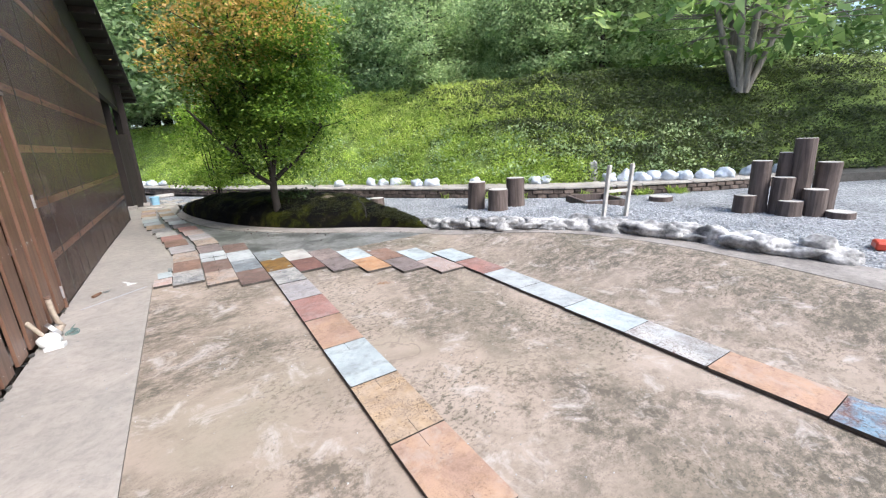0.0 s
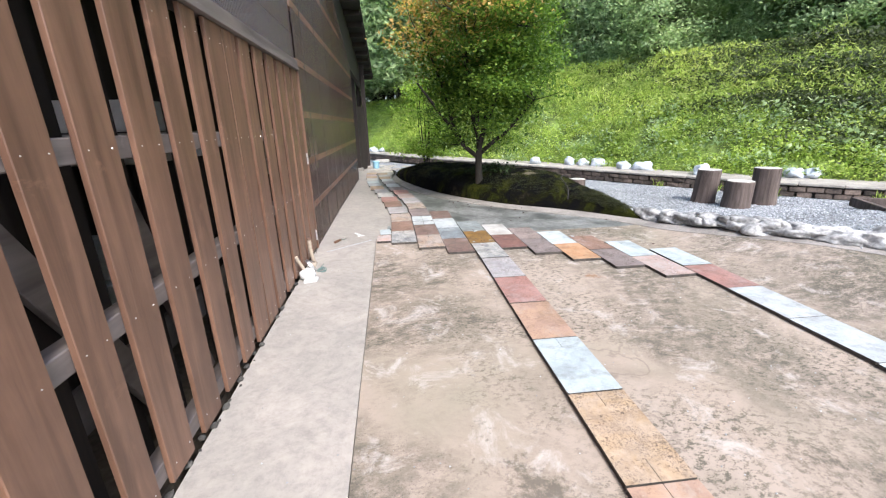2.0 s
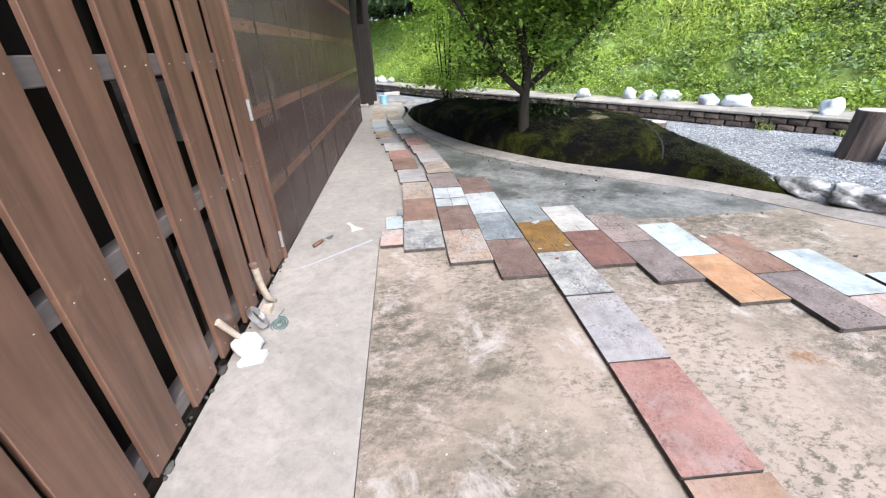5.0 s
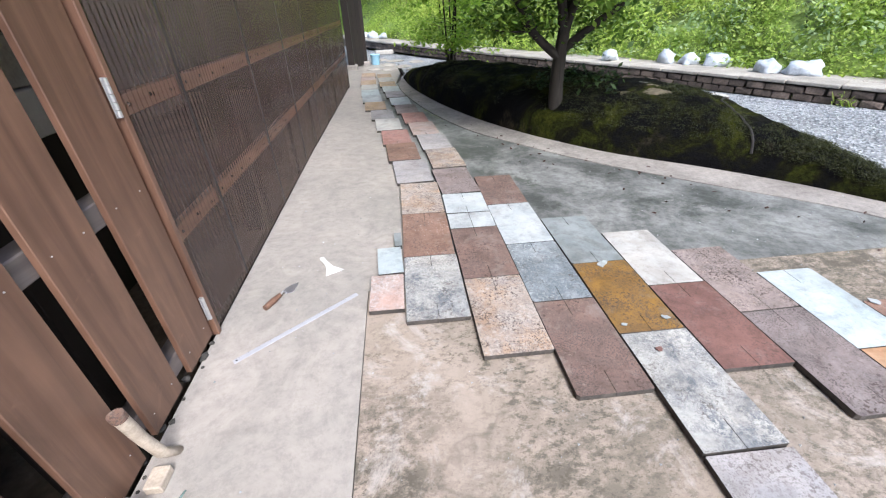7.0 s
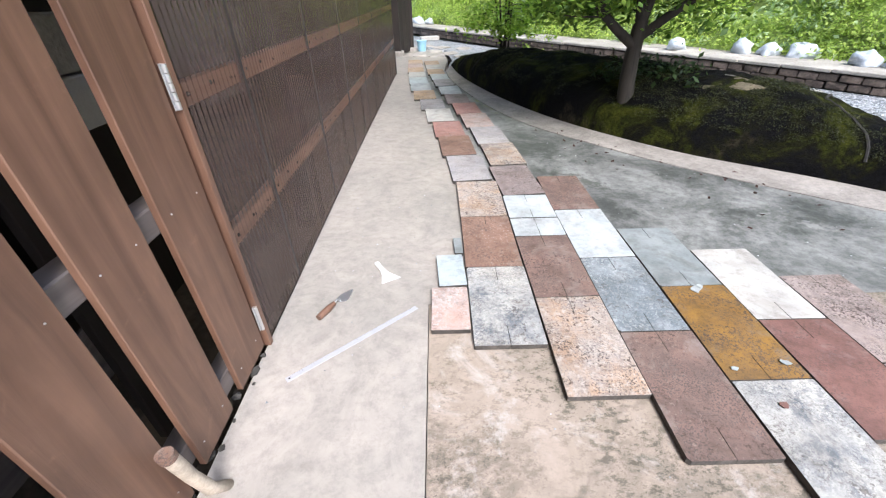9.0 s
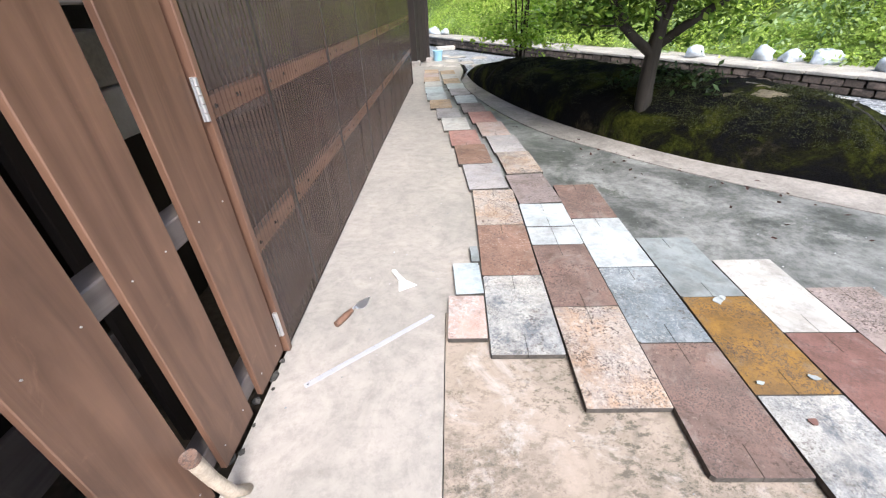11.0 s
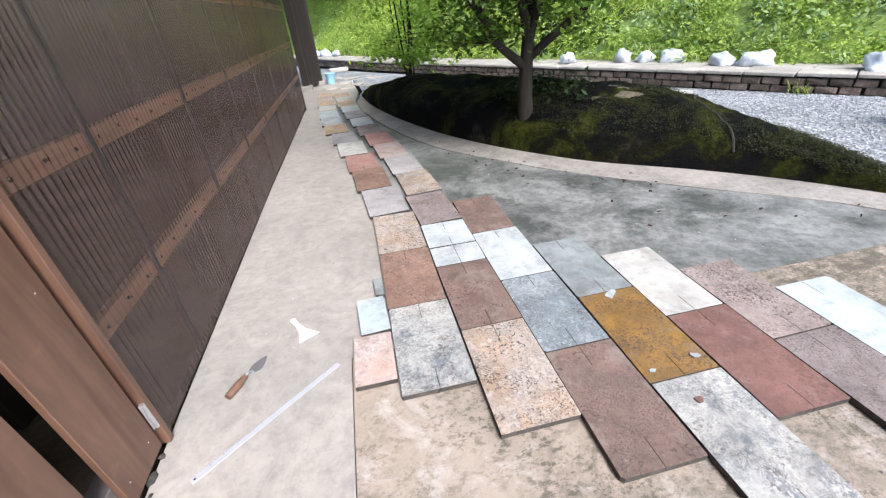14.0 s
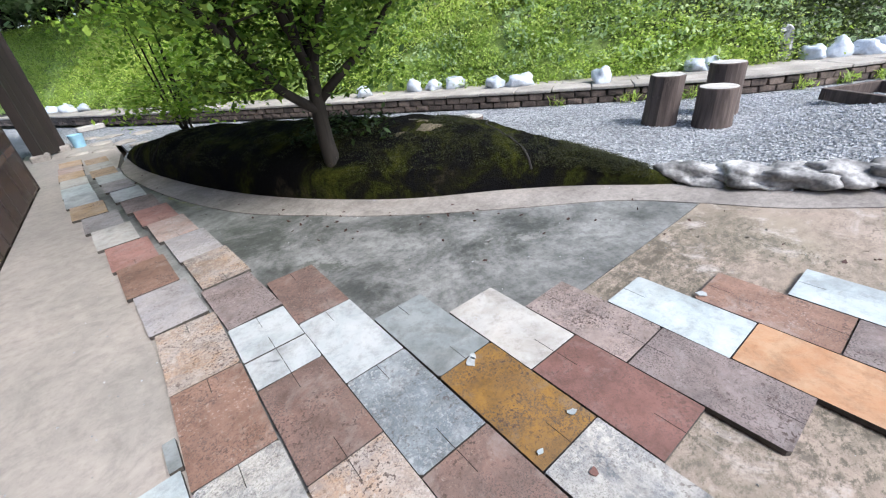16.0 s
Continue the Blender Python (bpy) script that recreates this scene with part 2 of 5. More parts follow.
def shelf_mat(name, base, spot, edge, spots=0.55, rough=0.75, fleck=0.0):
    """Fired kiln shelf: base wash, coarse blotches, fine specks of wash or ash."""
    m, nt, b, v = start(name, rough)
    oi = nt.nodes.new("ShaderNodeObjectInfo")
    add = nt.nodes.new("ShaderNodeVectorMath")
    add.operation = "MULTIPLY_ADD"
    add.inputs[1].default_value = (17, 9, 5)
    nt.links.new(oi.outputs["Random"], add.inputs[0])
    nt.links.new(v, add.inputs[2])
    v = add.outputs[0]
    f = ramp(nt, noise_node(nt, 5.0, 8, v, 0.72, 0.6), [(0.41, base), (0.59, edge)])
    s = ramp(nt, noise_node(nt, 58, 7, v, 0.74), [(spots, (0, 0, 0)), (spots + 0.045, (1, 1, 1))])
    zone = ramp(nt, noise_node(nt, 4.0, 5, v, 0.6), [(0.4, (0.05, 0.05, 0.05)), (0.62, (1, 1, 1))])
    c = mixed(nt, mixed(nt, 1.0, s, zone, "MULTIPLY"), f, spot)
    wash = ramp(nt, noise_node(nt, 2.1, 6, v, 0.6, 0.8), [(0.3, (0.72, 0.72, 0.72)), (0.5, (1, 1, 1)), (0.72, (1.12, 1.1, 1.08))])
    c = mixed(nt, 1.0, c, wash, "MULTIPLY")
    scuff = ramp(nt, noise_node(nt, 14, 8, v, 0.8), [(0.33, (0.62, 0.6, 0.58)), (0.52, (1, 1, 1))])
    c = mixed(nt, 0.75, c, mixed(nt, 1.0, c, scuff, "MULTIPLY"))
    if fleck:
        k = ramp(nt, noise_node(nt, 145, 3, v, 0.6), [(0.535, (0, 0, 0)), (0.575, (fleck, fleck, fleck))])
        pz = ramp(nt, noise_node(nt, 6.0, 4, v, 0.6), [(0.42, (0.14, 0.14, 0.14)), (0.58, (1, 1, 1))])
        c = mixed(nt, mixed(nt, 1.0, k, pz, "MULTIPLY"), c, (0.085, 0.07, 0.065))
        flake = ramp(nt, noise_node(nt, 30, 9, v, 0.8, 0.3), [(spots + 0.04, (0, 0, 0)), (spots + 0.07, (fleck * 0.75, fleck * 0.75, fleck * 0.75))])
        c = mixed(nt, flake, c, spot)
        pit = ramp(nt, noise_node(nt, 48, 9, v, 0.82), [(0.38, (0.4, 0.36, 0.34)), (0.45, (1, 1, 1))])
        c = mixed(nt, fleck * 0.8, c, mixed(nt, 1.0, c, pit, "MULTIPLY"))
        bloom = ramp(nt, noise_node(nt, 4.4, 10, v, 0.76, 0.4), [(0.52, (0, 0, 0)), (0.64, (0.7, 0.7, 0.7))])
        c = mixed(nt, bloom, c, tuple(0.45 * x + 0.25 * y + 0.1 for x, y in zip(spot, edge)))
        pits = ramp(nt, noise_node(nt, 66, 5, v, 0.62), [(0.555, (0, 0, 0)), (0.585, (min(0.9, fleck + 0.1),) * 3)])
        where = ramp(nt, noise_node(nt, 5.2, 6, v, 0.65), [(0.47, (0.05, 0.05, 0.05)), (0.58, (1, 1, 1))])
        c = mixed(nt, mixed(nt, 1.0, pits, where, "MULTIPLY"), c, (0.075, 0.05, 0.042))
    soot = ramp(nt, noise_node(nt, 3.3, 7, v, 0.65, 1.0), [(0.3, (0.66, 0.63, 0.6)), (0.5, (1, 1, 1))])
    c = mixed(nt, 0.8, c, mixed(nt, 1.0, c, soot, "MULTIPLY"))
    hv = nt.nodes.new("ShaderNodeHueSaturation")
    mr = nt.nodes.new("ShaderNodeMapRange")
    mr.inputs["To Min"].default_value, mr.inputs["To Max"].default_value = 0.66, 0.78
    hv.inputs["Saturation"].default_value = 1.08
    nt.links.new(oi.outputs["Random"], mr.inputs["Value"])
    nt.links.new(mr.outputs[0], hv.inputs["Value"])
    nt.links.new(c, hv.inputs["Color"])
    nt.links.new(hv.outputs["Color"], b.inputs["Base Color"])
    bumped(nt, b, noise_node(nt, 45, 6, v, 0.7), 0.3, 0.004)
    return m


def wood_mat(name, base, dark, rough=0.6, scale=9.0, along="z"):
    m, nt, b, v = start(name, rough)
    oi = nt.nodes.new("ShaderNodeObjectInfo")
    mp = nt.nodes.new("ShaderNodeMapping")
    mp.inputs["Scale"].default_value = (1, 1, 0.08) if along == "z" else (1, 0.08, 1)
    add = nt.nodes.new("ShaderNodeVectorMath")
    add.operation = "MULTIPLY_ADD"
    add.inputs[1].default_value = (7, 13, 3)
    nt.links.new(oi.outputs["Random"], add.inputs[0])
    nt.links.new(v, add.inputs[2])
    nt.links.new(add.outputs[0], mp.inputs["Vector"])
    w = noise_node(nt, scale, 8, mp.outputs[0], 0.65, 1.2)
    c = ramp(nt, w, [(0.32, dark), (0.58, base), (0.75, tuple(x * 1.25 for x in base))])
    st = ramp(nt, noise_node(nt, 2.3, 4, add.outputs[0]), [(0.35, (0.75, 0.75, 0.75)), (0.65, (1, 1, 1))])
    c = mixed(nt, 1.0, c, st, "MULTIPLY")
    # growth rings, cut lengthwise
    fig = nt.nodes.new("ShaderNodeTexWave")
    fig.wave_type, fig.rings_direction = "RINGS", "SPHERICAL"
    fig.inputs["Scale"].default_value, fig.inputs["Distortion"].default_value = 3.2, 5.0
    fig.inputs["Detail"].default_value, fig.inputs["Detail Scale"].default_value = 3, 1.2
    nt.links.new(mp.outputs[0], fig.inputs["Vector"])
    rings = ramp(nt, fig.outputs["Fac"], [(0.0, (0.66, 0.62, 0.6)), (0.35, (1, 1, 1)), (1.0, (1.05, 1.04, 1.03))])
    c = mixed(nt, 0.5, c, mixed(nt, 1.0, c, rings, "MULTIPLY"))
    worn = ramp(nt, noise_node(nt, 3.7, 9, add.outputs[0], 0.75, 0.8), [(0.6, (0, 0, 0)), (0.72, (0.45, 0.45, 0.45))])
    c = mixed(nt, worn, c, tuple(min(1.0, x * 1.7) for x in base))
    nt.links.new(c, b.inputs["Base Color"])
    bumped(nt, b, w, 0.25, 0.006)
    return m


def leaf_mat(name, dark, mid, light, trans=0.5):
    m, nt, b, v = start(name, 0.55)
    g = nt.nodes.new("ShaderNodeNewGeometry")
    c = ramp(nt, g.outputs["Random Per Island"], [(0.0, dark), (0.5, mid), (1.0, light)])
    big = ramp(nt, noise_node(nt, 0.7, 3, v), [(0.35, (0.7, 0.75, 0.7)), (0.65, (1.1, 1.1, 1.0))])
    c = mixed(nt, 1.0, c, big, "MULTIPLY")
    nt.links.new(c, b.inputs["Base Color"])
    tr, mx = nt.nodes.new("ShaderNodeBsdfTranslucent"), nt.nodes.new("ShaderNodeMixShader")
    mx.inputs[0].default_value = trans
    nt.links.new(c, tr.inputs["Color"])
    nt.links.new(b.outputs[0], mx.inputs[1])
    nt.links.new(tr.outputs[0], mx.inputs[2])
    nt.links.new(mx.outputs[0], nt.nodes["Material Output"].inputs["Surface"])
    return m


def moss_mat():
    m, nt, b, v = start("moss_on_black_sheet", 0.95)
    b.inputs["Specular IOR Level"].default_value = 0.1
    f = ramp(nt, noise_node(nt, 2.1, 9, v, 0.7, 0.5), [(0.44, (0.004, 0.004, 0.005)), (0.51, (0.009, 0.009, 0.004)), (0.57, (0.026, 0.03, 0.005)), (0.7, (0.07, 0.077, 0.01))])
    bare = ramp(nt, noise_node(nt, 1.5, 6, v, 0.65, 0.4), [(0.6, (0, 0, 0)), (0.68, (0.8, 0.8, 0.8))])
    f = mixed(nt, bare, f, (0.045, 0.036, 0.024))
    s = ramp(nt, noise_node(nt, 38, 7, v, 0.75), [(0.32, (0.3, 0.3, 0.3)), (0.62, (1.15, 1.15, 1.1))])
    nt.links.new(mixed(nt, 1.0, f, s, "MULTIPLY"), b.inputs["Base Color"])
    bumped(nt, b, noise_node(nt, 45, 6, v, 0.75), 0.9, 0.03)
    return m


def poly_mat():
    """Smoke-brown ribbed polycarbonate sheet."""
    m, nt, b, v = start("smoked_polycarbonate", 0.2)
    b.inputs["Base Color"].default_value, b.inputs["Specular IOR Level"].default_value = (0.15, 0.1, 0.085, 1), 0.0
    tp, mx = nt.nodes.new("ShaderNodeBsdfTransparent"), nt.nodes.new("ShaderNodeMixShader")
    tp.inputs["Color"].default_value = (1.0, 0.85, 0.75, 1)
    mx.inputs[0].default_value = 0.74
    nt.links.new(b.outputs[0], mx.inputs[1])
    nt.links.new(tp.outputs[0], mx.inputs[2])
    gl, fr, top = nt.nodes.new("ShaderNodeBsdfGlossy"), nt.nodes.new("ShaderNodeFresnel"), nt.nodes.new("ShaderNodeMixShader")
    gl.inputs["Roughness"].default_value, fr.inputs["IOR"].default_value = 0.17, 1.6
    nt.links.new(fr.outputs[0], top.inputs[0])
    nt.links.new(mx.outputs[0], top.inputs[1])
    nt.links.new(gl.outputs[0], top.inputs[2])
    nt.links.new(top.outputs[0], nt.nodes["Material Output"].inputs["Surface"])
    return m


M = {
    "old": old_concrete(),
    "grey": smooth_concrete("grey_trowelled_concrete", (0.26, 0.26, 0.255), (0.07, 0.073, 0.07), 1.5, 0.5, 0.9, stains=[((1.33, 4.2), -77, (3.4, 0.5), (0.19, 0.2, 0.06), 0.75), ((1.9, 1.5), -55, (1.8, 0.5), (0.05, 0.055, 0.045), 0.7), ((3.0, 0.8), -40, (1.6, 0.35), (0.3, 0.3, 0.29), 0.6)]),
    "path": smooth_concrete("pale_path_concrete", (0.385, 0.345, 0.312), (0.305, 0.28, 0.255), 1.3, 0.5, 0.45),
    "band": smooth_concrete("pale_band_concrete", (0.33, 0.3, 0.275), (0.21, 0.19, 0.175), 2.4, 0.75, 0.6),
    "gravel": gravel_mat(), "stone": stone_mat(), "moss": moss_mat(), "poly": poly_mat(),
    "lap": grain("doubled_smoked_sheet", (0.03, 0.023, 0.021), 0.6, 0.2, 9, 60, 0.1),
    # shade along the shelves' sides, put into their colour
    "edge": grain("shaded_shelf_edge", (0.06, 0.052, 0.046), 0.9, 0.4, 9, 60, 0.4),
    "soil": grain("dark_soil", (0.09, 0.07, 0.05), 0.95, 0.4, 2, 30, 0.6),
    "board": wood_mat("brown_stained_board", (0.196, 0.106, 0.07), (0.125, 0.067, 0.045), 0.45, 13),
    "rail": wood_mat("grey_brown_rail", (0.19, 0.16, 0.148), (0.11, 0.092, 0.086), 0.6, 9, "y"),
    "batten": wood_mat("orange_batten", (0.66, 0.45, 0.33), (0.52, 0.32, 0.22), 0.6, 9, "y"),
    # stained timber; on the fence's inner boards it also stands for shade
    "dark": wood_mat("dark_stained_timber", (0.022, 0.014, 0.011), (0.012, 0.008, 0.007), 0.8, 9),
    "log": wood_mat("weathered_log", (0.13, 0.1, 0.088), (0.055, 0.04, 0.035), 0.9, 14),
    "cut": grain("sawn_log_end", (0.42, 0.4, 0.37), 0.9, 0.2, 9, 60, 0.3),
    "bark": wood_mat("grey_bark", (0.035, 0.028, 0.022), (0.013, 0.011, 0.009), 0.9, 16),
    "palebark": wood_mat("pale_bark", (0.32, 0.29, 0.25), (0.16, 0.14, 0.12), 0.9, 10),
    "rock": grain("pale_grey_rock", (0.16, 0.162, 0.166), 0.8, 0.7, 4.5, 26, 0.8, tint=(0.6, 0.59, 0.58)),
    "paver": grain("pale_paver", (0.31, 0.285, 0.255), 0.85, 0.25, 3, 40, 0.3, rand=0.12),
    "kerb": grain("red_brown_kerb_stone", (0.1, 0.076, 0.062), 0.9, 0.5, 7, 40, 0.5, rand=0.4),
    "mortar": grain("grey_mortar", (0.075, 0.07, 0.062), 0.95, 0.3, 6, 50, 0.4),
    "bag": grain("white_plastic_bag", (0.46, 0.5, 0.55), 0.4, 0.2, 6, 40, 0.3, rand=0.1),
    "steel": grain("brushed_steel", (0.7, 0.7, 0.72), 0.3, 0.08, 20, 200, 0.05, metal=0.9),
    # black parts, and the unlit depth of the shed as a wall colour
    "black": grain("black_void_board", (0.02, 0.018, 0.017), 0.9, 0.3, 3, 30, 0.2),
    "turf": grain("slope_turf", (0.13, 0.18, 0.045), 0.95, 0.5, 1.6, 22, 0.8, tint=(0.28, 0.38, 0.09)),
    "cover": leaf_mat("dark_ground_cover", (0.015, 0.03, 0.012), (0.03, 0.055, 0.02), (0.06, 0.1, 0.03)),
    "blade": leaf_mat("pale_grass_blade", (0.36, 0.46, 0.09), (0.55, 0.65, 0.15), (0.72, 0.76, 0.28), 0.55),
    "maple": leaf_mat("maple_leaf", (0.06, 0.13, 0.02), (0.15, 0.27, 0.038), (0.33, 0.47, 0.07), 0.55),
    "orange_leaf": leaf_mat("turning_leaf", (0.42, 0.4, 0.07), (0.7, 0.46, 0.13), (0.8, 0.5, 0.22)),
    "sapling": leaf_mat("sapling_leaf", (0.18, 0.34, 0.04), (0.34, 0.52, 0.07), (0.52, 0.66, 0.13), 0.55),
    "weed": leaf_mat("weed_leaf", (0.2, 0.3, 0.05), (0.4, 0.54, 0.1), (0.62, 0.7, 0.2), 0.55),
    # clipped cover, darkened by the trees' shade put into its colour
    "mown": leaf_mat("clipped_shaded_bank_leaf", (0.03, 0.042, 0.014), (0.065, 0.09, 0.026), (0.13, 0.17, 0.045), 0.4),
    "tuft": leaf_mat("moss_tuft", (0.01, 0.012, 0.003), (0.028, 0.032, 0.005), (0.065, 0.072, 0.011), 0.3),
    # leaf colour paled beyond real foliage, with distance haze mixed in
    "forest": leaf_mat("hazed_forest_leaf", (0.22, 0.33, 0.16), (0.42, 0.54, 0.28), (0.62, 0.71, 0.43), 0.6),
    "broad": leaf_mat("broad_leaf", (0.13, 0.23, 0.08), (0.24, 0.37, 0.12), (0.45, 0.58, 0.2), 0.55),
    "tool": grain("pale_wood_handle", (0.42, 0.35, 0.28), 0.6, 0.2, 20, 120, 0.1),
    "white": grain("white_enamel", (0.62, 0.62, 0.61), 0.5, 0.08, 9, 80, 0.1),
    "rubble": grain("rusty_black_stain", (0.05, 0.045, 0.04), 0.95, 0.4, 20, 90, 0.5),
}
TILES = {
    "white": shelf_mat("white_washed_shelf", (0.5, 0.54, 0.555), (0.42, 0.45, 0.455), (0.58, 0.605, 0.615), 0.62),
    "cream": shelf_mat("cream_shelf", (0.54, 0.515, 0.48), (0.6, 0.4, 0.29), (0.6, 0.59, 0.57), 0.64),
    "ice": shelf_mat("pale_blue_shelf", (0.48, 0.54, 0.56), (0.62, 0.65, 0.66), (0.56, 0.62, 0.64), 0.58),
    "grey": shelf_mat("grey_green_shelf", (0.25, 0.275, 0.28), (0.36, 0.33, 0.3), (0.33, 0.355, 0.36), 0.66),
    "blue": shelf_mat("blue_grey_speckled_shelf", (0.2, 0.23, 0.255), (0.5, 0.52, 0.53), (0.29, 0.325, 0.345), 0.53, fleck=0.5),
    "ash": shelf_mat("white_ash_on_slate_shelf", (0.19, 0.205, 0.23), (0.62, 0.6, 0.56), (0.5, 0.49, 0.47), 0.49, fleck=0.5),
    "peach": shelf_mat("peach_speckled_shelf", (0.38, 0.335, 0.315), (0.58, 0.52, 0.47), (0.52, 0.37, 0.27), 0.5, fleck=0.95),
    "brown": shelf_mat("brown_shelf", (0.2, 0.14, 0.12), (0.34, 0.27, 0.24), (0.25, 0.165, 0.14), 0.58, fleck=0.8),
    "rust": shelf_mat("rust_shelf", (0.27, 0.165, 0.125), (0.46, 0.37, 0.32), (0.33, 0.21, 0.165), 0.56, fleck=0.6),
    "red": shelf_mat("red_brown_shelf", (0.215, 0.115, 0.098), (0.3, 0.18, 0.16), (0.26, 0.14, 0.12), 0.66, fleck=0.4),
    "ochre": shelf_mat("ochre_shelf", (0.33, 0.185, 0.05), (0.16, 0.1, 0.055), (0.25, 0.15, 0.06), 0.55, fleck=0.8),
    "orange": shelf_mat("orange_shelf", (0.55, 0.31, 0.18), (0.45, 0.24, 0.14), (0.6, 0.4, 0.26), 0.6),
    "rose": shelf_mat("rose_speckled_shelf", (0.36, 0.3, 0.285), (0.54, 0.43, 0.39), (0.44, 0.36, 0.335), 0.52, fleck=0.95),
    "mauve": shelf_mat("mauve_grey_shelf", (0.26, 0.22, 0.215), (0.42, 0.36, 0.345), (0.33, 0.27, 0.26), 0.55, fleck=0.8),
    "apricot": shelf_mat("apricot_shelf", (0.55, 0.4, 0.26), (0.42, 0.28, 0.17), (0.6, 0.47, 0.36), 0.6, fleck=0.6),
    "coral": shelf_mat("faded_red_shelf", (0.42, 0.23, 0.2), (0.52, 0.38, 0.35), (0.46, 0.28, 0.25), 0.6, fleck=0.4),
    "lilac": shelf_mat("pale_lilac_grey_shelf", (0.4, 0.385, 0.4), (0.55, 0.53, 0.53), (0.46, 0.43, 0.43), 0.58, fleck=0.4),
    "salmon": shelf_mat("salmon_shelf", (0.47, 0.32, 0.25), (0.56, 0.46, 0.4), (0.53, 0.36, 0.26), 0.62, fleck=0.2),
    "scraped": shelf_mat("white_shelf_with_brown_scrapes", (0.6, 0.62, 0.63), (0.16, 0.09, 0.075), (0.66, 0.64, 0.62), 0.53, fleck=0.4),
    "sky": shelf_mat("sky_blue_and_red_shelf", (0.3, 0.47, 0.62), (0.6, 0.58, 0.56), (0.2, 0.09, 0.075), 0.53, fleck=0.5),
    "pink": shelf_mat("pink_white_shelf", (0.5, 0.4, 0.37), (0.62, 0.57, 0.55), (0.56, 0.4, 0.35), 0.5, fleck=0.3),
}

# ---- ground ----
LINE = [(0.93, 6.9), (1.0, 5.9), (1.3, 4.35), (1.71, 3.12), (2.19, 2.38), (2.65, 1.81), (3.31, 1.18), (3.95, 0.62), (4.22, 0.15),
        (4.38, -0.3), (4.6, -0.75), (4.85, -1.2), (5.15, -1.8), (5.4, -2.5), (5.5, -3.2), (5.45, -4.0), (5.3, -5.0), (5.2, -7), (5.2, -14)]
FOOT = [(1.05, 7.6), (1.2, 6.2), (1.61, 4.5), (2.14, 3.15), (2.83, 2.12), (3.6, 1.46), (4.1, 0.95), (4.5, 0.38), (4.6, -0.2), (4.78, -0.7),
        (4.95, -1.09), (5.15, -1.44), (5.45, -2.0), (5.7, -2.6), (5.8, -3.2), (5.82, -3.8), (5.95, -4.5), (6.1, -7), (6.1, -14)]


def dense(pts, n=90):
    return [curve_at([(*p, 0) for p in pts], i / n) for i in range(n + 1)]


def sheet(name, pts, mat, z=0.0, thick=0.0, label="", category="ground"):
    """A flat piece of ground with this outline, which follows the fall of the site."""
    bm = bmesh.new()
    f = bm.faces.new([bm.verts.new((p[0], p[1], 0)) for p in pts])
    f.normal_update()
    bmesh.ops.triangulate(bm, faces=[f], ngon_method="EAR_CLIP")
    for y in (2.5, 0.9, 0.6, 0.3, 0.0, -0.3, -0.7):
        bmesh.ops.bisect_plane(bm, geom=bm.verts[:] + bm.edges[:] + bm.faces[:], plane_co=(0, y, 0), plane_no=(0, 1, 0))
    for x in (3.95, 4.25, 4.6, 5.0, 5.35, 7.0, 7.4, 7.8, 8.3, 8.8):
        bmesh.ops.bisect_plane(bm, geom=bm.verts[:] + bm.edges[:] + bm.faces[:], plane_co=(x, 0, 0), plane_no=(1, 0, 0))
    bmesh.ops.recalc_face_normals(bm, faces=bm.faces[:])
    if sum(f.normal.z for f in bm.faces) < 0:
        bmesh.ops.reverse_faces(bm, faces=bm.faces[:])
    if thick:
        r = bmesh.ops.extrude_face_region(bm, geom=bm.faces[:])
        for v in [g for g in r["geom"] if isinstance(g, bmesh.types.BMVert)]:
            v.co.z += thick
        bmesh.ops.recalc_face_normals(bm, faces=bm.faces[:])
    for v in bm.verts:
        v.co.z += z - thick + ground_z(v.co.x, v.co.y)
    return tagged(part(name, bm, mat), label, category, kind="structure")


line, foot = dense(LINE), dense(FOOT)
JOINT = 0.14
old_edge = [p for p in line if p.y < JOINT]
new_edge = [p for p in line if p.y > JOINT]
jx = old_edge[0].x - 0.02
sheet("ground", [(-400, -400), (400, -400), (400, 400), (-400, 400)], M["soil"], -0.3, 0, "dark bare soil stretching away to the woods")
sheet("courtyard_slab", [(0.692, JOINT - 0.003), (0.692, -14)] + [(p.x - 0.004, p.y) for p in reversed(old_edge)] + [(jx, JOINT - 0.003)], M["old"], 0, 0.1,
      "weathered pinkish concrete courtyard with dark stains")
SIDE = [(0.9, JOINT + 0.003), (0.9, 1.5), (0.84, 2.4), (0.66, 3.9), (0.4, 5.6), (0.3, 6.9)]
sheet("grey_slab", [(jx, JOINT + 0.003)] + [(p.x - 0.004, p.y) for p in reversed(new_edge)] + list(reversed(SIDE)), M["grey"], -0.002, 0.1,
      "darker smooth grey concrete apron beside the mound")
sheet("path", [(0.0, -14), (0.688, -14), (0.688, JOINT)] + [(x - 0.002, y) for x, y in SIDE] + [(0.9, 6.9), (1.0, 8.3), (0.9, 10.5), (-0.5, 10.5), (-0.5, 6.7), (0, 6.64)],
      M["path"], 0.0, 0.1, "pale smooth concrete footpath beside the building", "footpath")
sheet("concrete_band", [(p.x + 0.002, p.y) for p in line] + [(p.x, p.y) for p in reversed(foot)], M["band"], 0.003, 0.1, "pale concrete edging band round the mound")
KERB = [(-14, 42), (-7, 29), (-2.6, 20.5), (-0.5, 16.2), (1.4, 12.4), (3.3, 9.1), (5.45, 5.6), (6.75, 3.45), (8.3, 1.35), (9.8, 0.25), (11.5, -0.75), (13.3, -1.6), (15.5, -2.8), (20, -5.5), (28, -11), (40, -20)]
kerb = dense(KERB, 150)
gravel_out = [(p.x, p.y) for p in kerb]
